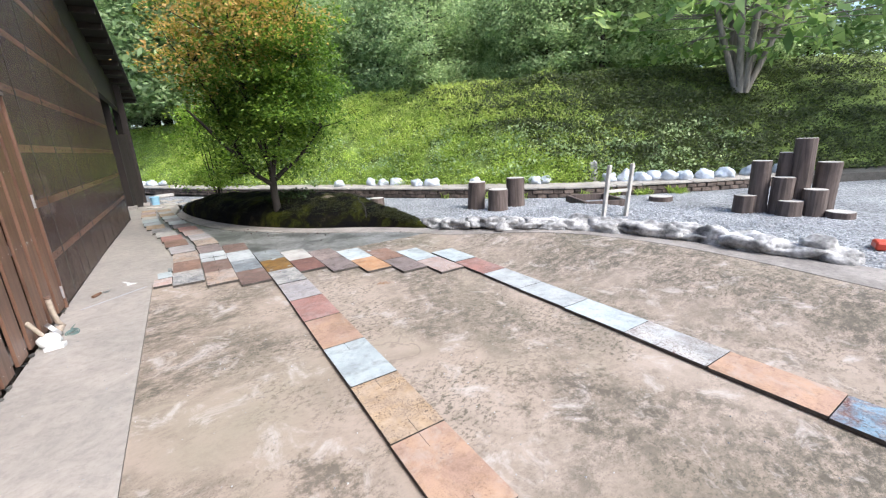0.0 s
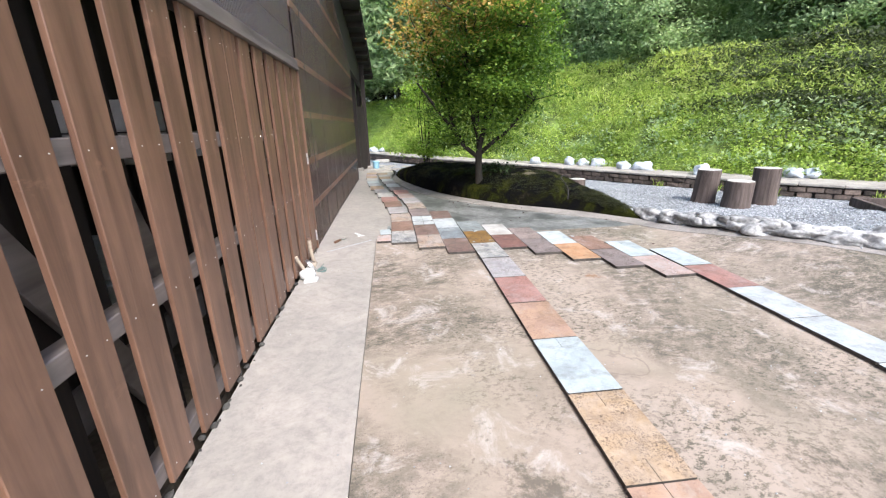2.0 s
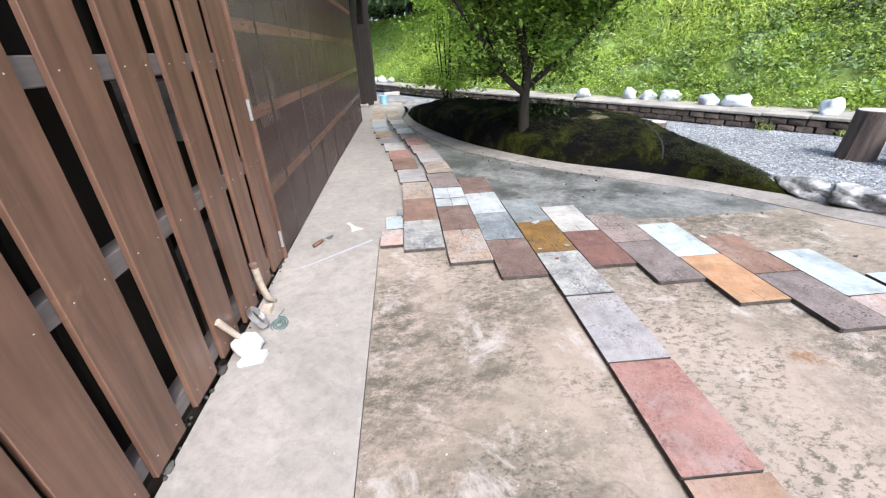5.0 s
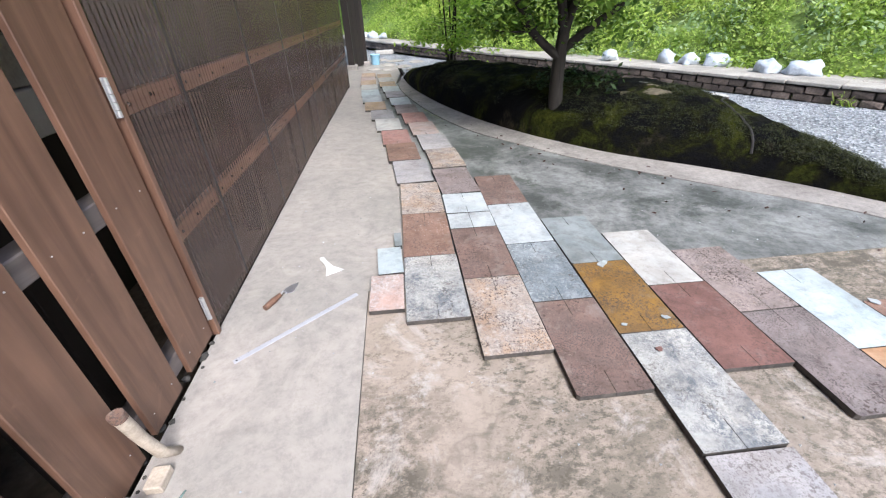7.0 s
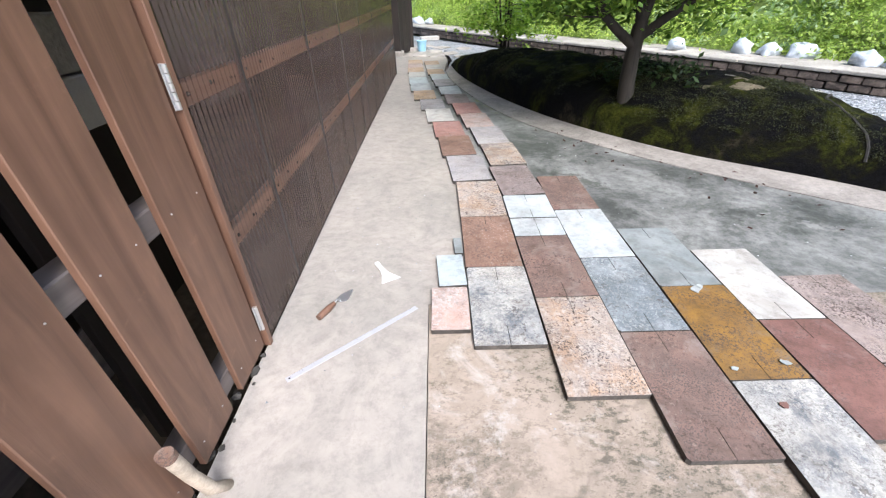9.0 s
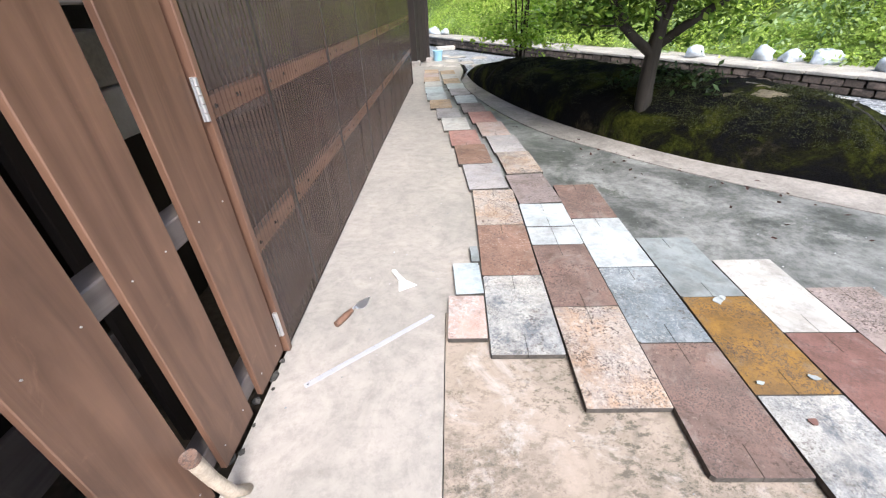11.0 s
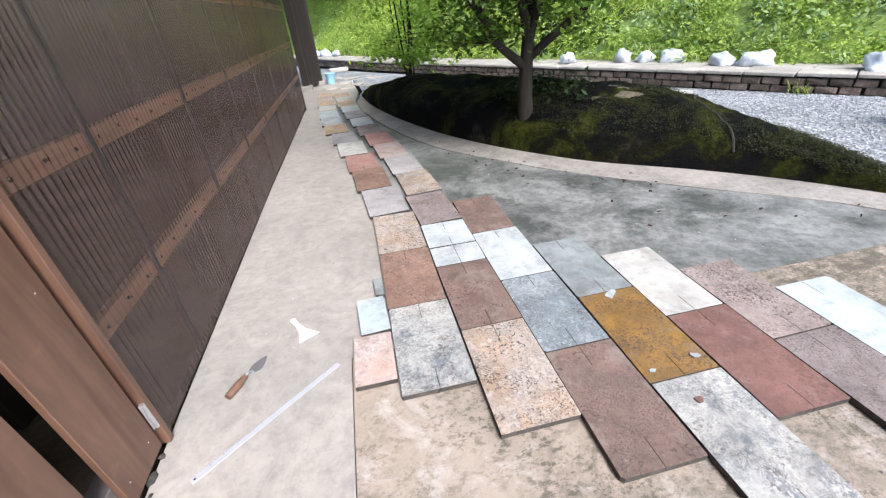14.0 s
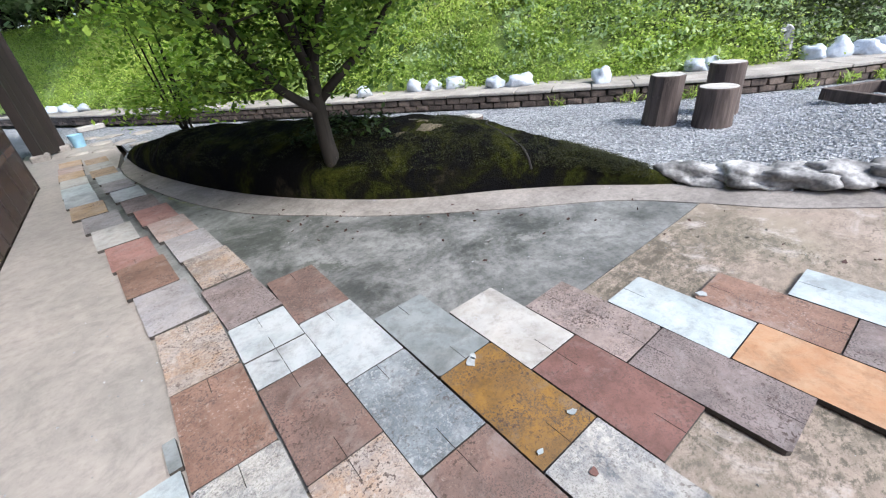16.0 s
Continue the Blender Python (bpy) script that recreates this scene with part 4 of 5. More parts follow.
# ---- plants ----
def limb(bm, a, b, r0, r1, seg=7, bend=0.1, seed=0, steps=5):
    """A tapered, slightly crooked limb."""
    r = random.Random(seed)
    a, b = Vector(a), Vector(b)
    side = Vector((r.uniform(-1, 1), r.uniform(-1, 1), r.uniform(-0.3, 0.3))) * bend * (b - a).length
    prev, line_ = None, []
    for i in range(steps + 1):
        u = i / steps
        c = a.lerp(b, u) + side * math.sin(u * math.pi)
        line_.append(c)
        d = (b - a).normalized()
        e1 = d.orthogonal().normalized()
        e2 = d.cross(e1)
        rad = r0 + (r1 - r0) * u
        ring = [bm.verts.new(c + (e1 * math.cos(k * math.tau / seg) + e2 * math.sin(k * math.tau / seg)) * rad) for k in range(seg)]
        if prev:
            for k in range(seg):
                bm.faces.new((prev[k], prev[(k + 1) % seg], ring[(k + 1) % seg], ring[k]))
        prev = ring
    return line_


def leaf_cloud(name, spots, per, spread, size, mats, parent=None, seed=0, flat=0.35, pick=None, wide=0.3, upright=0.45, face=None):
    """Many small pointed leaves, in sprays round the spots."""
    r = np.random.RandomState(seed)
    base = np.repeat(np.array([tuple(c) for c in spots], float), np.maximum(1, (per * r.uniform(0.6, 1.4, len(spots))).astype(int)), axis=0)
    n = len(base)
    at = base + r.normal(0, 1, (n, 3)) * spread * np.array([1, 1, flat])
    d = r.normal(0, 1, (n, 3)) * np.array([1, 1, upright])
    d /= np.linalg.norm(d, axis=1, keepdims=True) + 1e-6
    w = np.cross(d, r.normal(0, 0.5, (n, 3)) + np.array(face or (0, 0, 1.0)))
    w /= np.linalg.norm(w, axis=1, keepdims=True) + 1e-6
    s = size * r.uniform(0.55, 1.4, (n, 1))
    droop = np.array([[0, 0, -0.12]]) * s
    V = np.stack([at - d * s * 0.5, at + w * s * wide + droop, at + d * s * 0.55 + droop * 2, at - w * s * wide + droop], 1).reshape(-1, 3)
    me = bpy.data.meshes.new(name)
    me.from_pydata(V.tolist(), [], np.arange(4 * n).reshape(-1, 4).tolist())
    for m in mats:
        me.materials.append(m)
    if pick:
        me.polygons.foreach_set("material_index", pick(at, r).astype(np.int32))
    ob = new(name, me)
    if parent is not None:
        ob.parent = parent
    return ob


def tree(name, at, stems, height, crown, label, mats, bark, leaves=(60, 0.22, 0.07), seed=0, n_spots=130, lowest=0.3, pick=None, radius=0.07):
    """A tapered trunk, limbs to scattered tips, and sprays of leaves at the tips."""
    r = random.Random(seed)
    ob = tagged(empty(name, at), label, "tree" if height > 2.2 else "shrub")
    bm = bmesh.new()
    tips = []
    for s in range(stems):
        ang = s * math.tau / max(stems, 1) + r.uniform(-0.5, 0.5)
        lean = 0.0 if stems == 1 else 0.22 * crown
        top = Vector((math.cos(ang) * lean, math.sin(ang) * lean, height * r.uniform(0.75, 0.9)))
        axis = limb(bm, (0.02 * s, 0, -0.15), top, radius, radius * 0.25, 9, 0.06, seed + s, 8)
        for k in range(n_spots // stems):
            u = r.uniform(lowest, 1.0)
            c = axis[min(8, int(u * 8))]
            a2 = r.uniform(0, math.tau)
            w = (u - lowest) / (1 - lowest)
            reach = crown * (0.35 + 0.75 * math.sin(math.pi * min(1, 0.18 + 0.8 * w))) * math.sqrt(r.uniform(0.12, 1.0)) * r.uniform(0.75, 1.15)
            tip = c + Vector((math.cos(a2) * reach, math.sin(a2) * reach, r.uniform(-0.08, 0.28) * height * 0.5 * (0.4 + w * 0.6)))
            tips.append(tip)
            if k % 3 == 0:
                limb(bm, c, tip, radius * 0.28 * (1.15 - u), 0.004, 5, 0.12, seed * 7 + k, 4)
    part("trunk", bm, bark, ob, smooth=True)
    leaf_cloud("crown", tips, leaves[0], leaves[1], leaves[2], mats, ob, seed, 0.4, pick)
    return ob


def maple_pick(at, r):
    """Which leaves have turned orange: the upper ones on the building's side."""
    return ((at[:, 2] + 0.35 * r.normal(0, 1, len(at)) > 2.75 + 0.5 * at[:, 0]) & (r.uniform(0, 1, len(at)) < 0.72)) * 1


def maple(at, label):
    """A small maple: short leaning trunk, low side limb, layered sprays of leaves."""
    ob = tagged(empty("maple_tree", at), label, "tree")
    r = random.Random(31)
    bm = bmesh.new()
    limb(bm, (0, 0, -0.2), (0.0, 0.05, 0.62), 0.08, 0.06, 10, 0.03, 1, 5)
    paths = [[(0, 0.03, 0.4), (-0.38, 0.1, 0.72), (-0.55, 0.2, 1.3), (-0.95, 0.2, 2.4)], [(0, 0.05, 0.55), (0.2, 0.0, 1.2), (0.5, -0.1, 2.2), (0.7, -0.2, 3.2)],
             [(0, 0.05, 0.58), (0.0, 0.2, 1.4), (0.05, 0.3, 2.6), (0.0, 0.35, 4.0)], [(0, 0.08, 0.75), (-0.25, -0.1, 1.8), (-0.4, -0.3, 3.3)],
             [(0, 0.1, 0.6), (0.3, 0.7, 1.6), (0.5, 1.1, 2.6)], [(0.03, 0.05, 0.5), (0.45, -0.1, 0.85), (0.9, -0.3, 1.4)], [(-0.3, 0.1, 0.68), (-0.75, -0.1, 1.2), (-1.15, -0.2, 1.7)]]
    bones = []
    for i, path in enumerate(paths):
        for j, (a, b) in enumerate(zip(path, path[1:])):
            wa, wb = 0.046 * (1 - j / len(path)), 0.046 * (1 - (j + 1) / len(path))
            bones.append(limb(bm, a, b, wa, max(0.009, wb), 8, 0.06, 3 + i * 5 + j, 5))
    tips = []
    for k in range(520):
        a, u = r.uniform(0, math.tau), r.uniform(-1, 1)
        rad = r.uniform(0.25, 1.0) ** 0.6
        z = 2.35 + 1.95 * u * rad
        w = (1 - abs(u * rad) ** 2.6) ** 0.5 * (1.0 if z > 1.2 else 0.78 + 0.18 * z)
        lump_ = 0.74 + 0.8 * noise.noise(Vector((math.cos(a) * 1.5, math.sin(a) * 1.5, z * 0.9)))
        reach = 1.55 * w * math.sqrt(r.uniform(0.05, 1.0)) * lump_
        if z < 1.1 and reach < 0.35:
            reach = r.uniform(0.4, 1.05)
        tips.append(Vector((0.05 + math.cos(a) * reach, 0.15 + math.sin(a) * reach, max(0.55 + 0.12 * math.sin(k), z))))
        if k % 2 == 0:
            bone = min((c for bo in bones for c in bo[1:]), key=lambda c: (c - tips[-1]).length + (0.6 if c.z > tips[-1].z else 0))
            limb(bm, bone, tips[-1], 0.011, 0.003, 5, 0.12, k, 4)
    part("trunk", bm, M["bark"], ob, smooth=True)
    leaf_cloud("crown", tips, 125, 0.18, 0.06, [M["maple"], M["orange_leaf"]], ob, 6, 0.35, maple_pick)
    return ob


maple((2.6, 2.7, 0.36), "green Japanese maple with orange tips on the mound")
tree("maple_sapling", (1.86, 6.15, 0.22), 6, 2.7, 0.8, "slender bright green maple sapling with many stems", [M["sapling"]], M["bark"], (52, 0.16, 0.065), 5, 130, 0.24, None, 0.018)


def broadleaf(at, seed, label):
    """A clump of pale stems fanning from one base, with whorls of large drooping leaves."""
    ob = tagged(empty("broadleaf_tree", at), label, "tree", group="broadleaf trees")
    r = random.Random(seed)
    bm, tips = bmesh.new(), []
    for k in range(7):
        ang = k * math.tau / 7 + r.uniform(-0.3, 0.3)
        out = r.uniform(1.0, 2.4)
        stem = limb(bm, (0.12 * math.cos(ang), 0.12 * math.sin(ang), -0.3), (math.cos(ang) * out, math.sin(ang) * out, r.uniform(5.0, 7.0)), r.uniform(0.085, 0.13), 0.03, 9, 0.05, seed + k, 9)
        for j in range(15):
            c = stem[r.randint(3, 9)]
            tip = c + Vector((r.uniform(-1.6, 1.6), r.uniform(-1.6, 1.6), r.uniform(-0.9, 0.7)))
            limb(bm, c, tip, 0.022, 0.006, 5, 0.12, seed * 9 + j + 20 * k, 4)
            tips.append(tip)
    for j in range(30):
        ang, far = r.uniform(0, math.tau), r.uniform(1.0, 4.2)
        tip = Vector((math.cos(ang) * far, math.sin(ang) * far, r.uniform(0.2, 1.6) + 0.35 * far))
        limb(bm, (tip.x * 0.25, tip.y * 0.25, tip.z * 0.6 + 0.6), tip, 0.024, 0.006, 5, 0.15, seed * 5 + j, 4)
        tips.append(tip)
    part("trunk", bm, M["palebark"], ob, smooth=True)
    leaf_cloud("crown", tips, 15, 0.27, 0.4, [M["broad"]], ob, seed, 0.4, None, 0.23, 0.7)
    return ob


broadleaf((15.75, 0.5, 2.7), 9, "pale many-stemmed tree with large drooping leaves")
# extra tree, added so that its crown shades the right-hand bank
broadleaf((18.6, -5.2, 2.3), 10, "pale many-stemmed tree with large drooping leaves, added behind the bank for shade")

# weeds on the slope
r = np.random.RandomState(3)
FACING = (-0.55, -0.4, 0.75)
spots, clipped = [], []
for _ in range(15000):
    i = r.randint(8, 134)
    k = int(20 * r.uniform(0, 1) ** 1.1)
    q = hill_rows[i][k].lerp(hill_rows[i + 1][k + 1], r.uniform())
    tuft = noise.noise(Vector((q.x * 1.4, q.y * 1.4, q.z * 2.0)))
    edge = 10.3 - 0.5 * q.z + 2.0 * noise.noise(Vector((q.z * 1.3, q.x * 0.5, 4.0))) + r.normal(0, 1.1)
    if q.x > edge:
        clipped.append((q.x, q.y, q.z + 0.03 + 0.06 * math.sin(q.z * 9 + 2.0 * noise.noise(Vector((q.x * 0.7, q.y * 0.7, 1.0))))))
    elif tuft > -0.32:
        spots.append((q.x, q.y, q.z + 0.05 + 0.12 * max(0.0, tuft)))
weeds = leaf_cloud("slope_weeds", spots, 30, 0.13, 0.056, [M["weed"]], None, 8, 0.55, None, 0.28, 0.6, FACING)
tagged(weeds, "thick bright green weeds and grass covering the slope", "weeds", kind="stuff")
tagged(leaf_cloud("clipped_bank", clipped, 26, 0.14, 0.07, [M["mown"]], None, 9, 0.4, None, 0.28, 0.5, FACING), "clipped ground cover in terraces on the bank, tree shade in its colour", "ground cover", kind="stuff")

spots = []
for _ in range(7500):
    i = r.randint(8, 126)
    k = int(20 * (1 - 0.8 * r.uniform(0, 1) ** 1.5))
    q = hill_rows[i][k].lerp(hill_rows[i + 1][min(k + 1, 21)], r.uniform())
    if q.x < 10.0 + r.normal(0, 1.0) and noise.noise(Vector((q.x * 0.6, q.y * 0.6, q.z))) > -0.15:
        spots.append((q.x, q.y, q.z + 0.09))
blades = leaf_cloud("slope_grass", spots, 15, 0.13, 0.17, [M["blade"]], None, 18, 0.5, None, 0.07, 1.0, FACING)
tagged(blades, "pale yellow-green grass blades over the upper slope", "grass", kind="stuff")
cover = []
for k in range(34):
    q = mound_point(0.42 + 0.16 * r.uniform(), 0.18 + 0.4 * r.uniform())
    cover.append((q.x, q.y, q.z + 0.03))
tagged(leaf_cloud("ground_cover", cover, 16, 0.07, 0.06, [M["cover"]], None, 28, 0.5), "dark low ground cover round the maple trunk", "ground cover", kind="stuff")

spots = []
while len(spots) < 5200:
    q = mound_point(r.uniform(0.02, 0.97), r.uniform(0.03, 0.7))
    if noise.noise(Vector((q.x * 1.6, q.y * 1.6, 2.0))) + 0.6 * noise.noise(Vector((q.x * 6, q.y * 6, 5.0))) > 0.08:
        spots.append((q.x, q.y, q.z + 0.003))
tagged(leaf_cloud("moss_tufts", spots, 16, 0.03, 0.009, [M["tuft"]], None, 61, 0.12, None, 0.3, 0.7), "yellow-green cushions of moss on the mound", "moss", kind="stuff")

spots = []
for _ in range(420):
    i = r.randint(40, 112)
    k = r.randint(0, 9)
    q = hill_rows[i][k]
    spots.append((q.x + r.uniform(-0.2, 0.2), q.y + r.uniform(-0.2, 0.2), q.z + 0.12))
tagged(leaf_cloud("broad_weeds", spots, 26, 0.12, 0.085, [M["forest"]], None, 48, 0.6, None, 0.3, 0.7), "taller dark-leaved weeds at the foot of the slope", "weeds", kind="stuff")

spots = []
for i, n in ((74, 5), (77, 8), (84, 4), (88, 7), (91, 9), (92, 6), (95, 10), (96, 8), (70, 4)):
    for _ in range(n):
        q = kerb[i].lerp(kerb[i + 1], r.uniform()) - kerb_n[i] * r.uniform(0.03, 0.16)
        spots.append((q.x, q.y, ground_z(q.x, q.y) + r.uniform(0.03, 0.12)))
tagged(leaf_cloud("kerb_weeds", spots, 14, 0.05, 0.11, [M["weed"]], None, 77, 0.7, None, 0.09, 1.3), "tufts of weeds sprouting along the kerb foot", "weeds", kind="stuff")

# woods behind the crest
first = []
for k in range(3):
    first.append(tree("forest_tree", (0, 0, 0), 1, 9.5 + k * 1.5, 3.0, "dense green woodland tree above the slope, haze in its leaf colour", [M["forest"]], M["bark"], (95, 0.6, 0.19), 20 + k, 150, 0.12, None, 0.16))
rng = random.Random(2)
n_made = 0
for i in list(range(2, 32, 2)) + list(range(33, 140, 3)):
    for depth in (2.0, 8.0, 16.0):
        p, n = kerb[i], kerb_n[i]
        d = 0.92 + crest(p.x) + depth + rng.uniform(-1.2, 2.5)
        q = p + n * d
        z = crest(p.x) + (d - 0.92 - crest(p.x)) * 0.1 - 0.3
        s = rng.uniform(0.8, 1.25)
        if i < 34:
            s *= 1.5
        elif depth < 5:
            s *= 0.55
        bearing = math.degrees(math.atan2(q.x - 1.2, q.y + 5.2))
        if 33.0 < bearing < 43.0:
            s *= 0.3
        elif bearing > 60 and depth < 5:
            continue
        m = pose(q.x, q.y, z, 0, 0, rng.uniform(0, 360))
        if n_made < 3:
            ob = first[n_made]
            ob.matrix_basis = m
        else:
            ob = copy_thing(first[n_made % 3], m)
            ob.scale = (s, s, s)
        ob["group"] = "woodland trees"
        n_made += 1

# ---- paving of old kiln shelves ----
SHELF_W, SHELF_L, SHELF_T = 0.303, 0.547, 0.024


def shelf_mesh(name, w, l, notch, seed):
    """A slab with slits sawn in from its short ends and slightly chipped corners."""
    r = random.Random(seed)
    c = [r.choice((0.0015, 0.002, 0.003, 0.004, 0.011)) for _ in range(4)]
    g = 0.0013
    pts = [(-w / 2 + c[0], -l / 2)]
    if notch & 1:
        pts += [(-g, -l / 2), (-g, -l / 2 + 0.11), (g, -l / 2 + 0.11), (g, -l / 2)]
    pts += [(w / 2 - c[1], -l / 2), (w / 2, -l / 2 + c[1]), (w / 2, l / 2 - c[2]), (w / 2 - c[2], l / 2)]
    if notch & 2:
        pts += [(g, l / 2), (g, l / 2 - 0.11), (-g, l / 2 - 0.11), (-g, l / 2)]
    pts += [(-w / 2 + c[3], l / 2), (-w / 2, l / 2 - c[3]), (-w / 2, -l / 2 + c[0])]
    bm = bmesh.new()
    f = bm.faces.new([bm.verts.new((x, y, 0)) for x, y in pts])
    r2 = bmesh.ops.extrude_face_region(bm, geom=[f])
    for v in [e for e in r2["geom"] if isinstance(e, bmesh.types.BMVert)]:
        v.co.z = SHELF_T
    bmesh.ops.recalc_face_normals(bm, faces=bm.faces[:])
    # side faces get the darker colour, a painted edge shadow
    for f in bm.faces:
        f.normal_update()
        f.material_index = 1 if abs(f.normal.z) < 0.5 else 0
    return bm


paving = tagged(empty("shelf_paving"), "patchwork paving of old pottery kiln shelves", "paving", kind="structure")
rng = random.Random(21)


def lay(x, y, kind, w=SHELF_W, l=SHELF_L, turn=0.0, notch=None, lift=0.0):
    """One shelf by its left near corner."""
    bm = shelf_mesh("shelf", w, l, rng.choice((3, 3, 1, 2)) if notch is None else notch, rng.randint(0, 9999))
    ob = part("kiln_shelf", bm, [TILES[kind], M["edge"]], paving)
    cx, cy = x + w / 2, y + l / 2
    ob.matrix_basis = pose(cx, cy, fall(cy) + 0.003 + lift + rng.uniform(0, 0.003), rng.uniform(-0.3, 0.3), rng.uniform(-0.3, 0.3), turn + rng.uniform(-0.5, 0.5))


def column(x, y, kinds, dx=0.0):
    """Shelves end to end from y on; dx shifts each one sideways."""
    for i, k in enumerate(kinds):
        lay(x + dx * i, y + i * 0.5535, k)


column(0.885, -0.157, ["ash", "rust", "peach"])
column(1.198, -0.412, ["peach", "brown"])
lay(1.198, 0.695, "white", l=0.21)
lay(1.198, 0.912, "white", l=0.325)
column(1.505, -0.652, ["brown", "blue", "white", "brown"])
column(1.818, -0.912, ["ash", "ochre", "grey"])
column(2.128, -0.603, ["red", "cream"])
column(2.437, -0.852, ["mauve", "rose"])
column(2.745, -1.125, ["orange", "ice"])
column(3.055, -1.405, ["mauve", "rust"])
column(3.365, -1.70, ["pink", "ice"])
# far run along the building
for x, y, k in ((0.84, 1.52, "lilac"), (0.77, 2.07, "rust"), (0.71, 2.61, "coral"), (0.62, 3.2, "cream"), (0.535, 3.77, "lilac"), (0.42, 4.36, "apricot"), (0.345, 4.95, "white"), (0.29, 5.52, "ice"), (0.25, 6.1, "cream"), (0.2, 6.66, "apricot"), (0.17, 7.22, "pink"), (0.15, 7.78, "apricot")):
    lay(x, y, k, turn=4, notch=rng.choice((0, 1)))
for x, y, k in ((1.185, 1.25, "mauve"), (1.165, 1.82, "peach"), (1.11, 2.36, "lilac"), (1.035, 2.93, "pink"), (0.96, 3.49, "coral"), (0.87, 4.06, "mauve"), (0.79, 4.65, "white"), (0.71, 5.26, "lilac"), (0.65, 5.83, "white"), (0.58, 6.4, "apricot"), (0.54, 6.98, "cream"), (0.5, 7.55, "apricot")):
    lay(x, y, k, turn=4, notch=rng.choice((0, 1)))
# the two long single rows
for i, k in enumerate(["lilac", "coral", "salmon", "ice", "apricot", "salmon", "rose", "cream"]):
    lay(1.815 - 0.011 * i, -0.912 - 0.556 * (i + 1), k, turn=-1, notch=0 if i < 3 else None)
for i, k in enumerate(["ice", "coral", "white", "white", "ice", "scraped", "salmon", "sky", "rust", "pink"]):
    lay(3.68 - 0.018 * (i - 1), -1.497 - 0.552 * i, k, turn=-1.2, notch=0)
# small pieces at the path's edge
lay(0.705, -0.06, "pink", 0.172, 0.29, 0, 0)
lay(0.735, 0.245, "ice", 0.14, 0.27, 3, 0)
lay(0.83, 0.53, "grey", 0.045, 0.16, 2, 0)


# ---- kerb stones and pavers ----
kerb_ob = bpy.data.objects["kerb_wall"]
stone_meshes = []
for k in range(6):
    bm = bmesh.new()
    r9 = random.Random(k)
    box(bm, 0, -0.05, 0, r9.uniform(0.2, 0.235), 0.055, 0.088, bevel=0.012)
    for v in bm.verts:
        v.co += Vector((0, r9.uniform(-0.008, 0.008), r9.uniform(-0.004, 0.004)))
    stone_meshes.append(mesh_of("kerb_stone", bm, M["kerb"]))
pave_meshes = []
for k in range(5):
    bm = bmesh.new()
    r9 = random.Random(50 + k)
    box(bm, 0, -0.06, 0, r9.uniform(0.57, 0.592), 0.44, 0.045, bevel=0.008)
    pave_meshes.append(mesh_of("paver", bm, M["paver"]))
rng = random.Random(77)
for course, step, z0 in ((0, 0.24, 0.0), (1, 0.24, 0.096), (2, 0.6, 0.205), (3, 0.6, 0.205)):
    acc, nxt = 0.0, 0.12 * course
    for i in range(22, 112):
        a, b = kerb[i], kerb[i + 1]
        seg = (b - a).length
        while nxt < acc + seg:
            u = (nxt - acc) / seg
            p = a.lerp(b, u)
            ang = math.degrees(math.atan2(b.y - a.y, b.x - a.x))
            stone = new("kerb_stone" if course < 2 else "paver", rng.choice(stone_meshes if course < 2 else pave_meshes))
            stone.parent = kerb_ob
            off = kerb_n[i] * (0.505 if course == 3 else 0.0)
            tilt = rng.uniform(-1, 1)
            stone.matrix_basis = pose(p.x + off.x, p.y + off.y, kz(p) + z0 + rng.uniform(-0.004, 0.004), tilt, 0, ang)
            nxt += step
        acc += seg

# ---- gravel ----
r = np.random.RandomState(12)
V, F = [], []
count = 0
while count < 19000:
    i = r.randint(0, len(foot) - 1)
    f0 = foot[i]
    d = r.uniform(0.15, 4.5)
    x, y = f0.x + 0.75 * d + r.uniform(-0.2, 0.2), f0.y + 0.55 * d + r.uniform(-0.2, 0.2)
    j = min(range(20, 110, 3), key=lambda j: (kerb[j].x - x) ** 2 + (kerb[j].y - y) ** 2)
    if (Vector((x, y, 0)) - kerb[j]).dot(kerb_n[j]) > -0.05:
        continue
    s = r.uniform(0.006, 0.015)
    n0 = len(V)
    z = ground_z(x, y) - 0.002
    q = r.uniform(0.7, 1.3, 6)
    a0 = r.uniform(0, 6.28)
    ca, sa = math.cos(a0) * s, math.sin(a0) * s
    V += [(x + ca * q[0], y + sa * q[0], z + s * 0.25), (x - sa * q[1], y + ca * q[1], z + s * 0.3), (x - ca * q[2], y - sa * q[2], z + s * 0.2), (x + sa * q[3], y - ca * q[3], z + s * 0.3), (x, y, z + s * q[4]), (x, y, z - s * 0.5)]
    for k in range(4):
        F += [(n0 + k, n0 + (k + 1) % 4, n0 + 4), (n0 + (k + 1) % 4, n0 + k, n0 + 5)]
    count += 1
me = bpy.data.meshes.new("gravel_stones")
me.from_pydata(V, [], F)
me.materials.append(M["stone"])
tagged(new("gravel_stones", me), "loose grey crushed stones over the yard", "gravel", kind="stuff")

# ---- tools on the path ----
def cyl(bm, a, b, r0, r1, seg=14, cap=True):
    a, b = Vector(a), Vector(b)
    d = b - a
    g = bmesh.ops.create_cone(bm, segments=seg, radius1=r0, radius2=r1, depth=d.length, cap_ends=cap)
    m = Matrix.Translation((a + b) / 2) @ d.to_track_quat("Z", "Y").to_matrix().to_4x4()
    bmesh.ops.transform(bm, matrix=m, verts=g["verts"])
    return g["verts"]


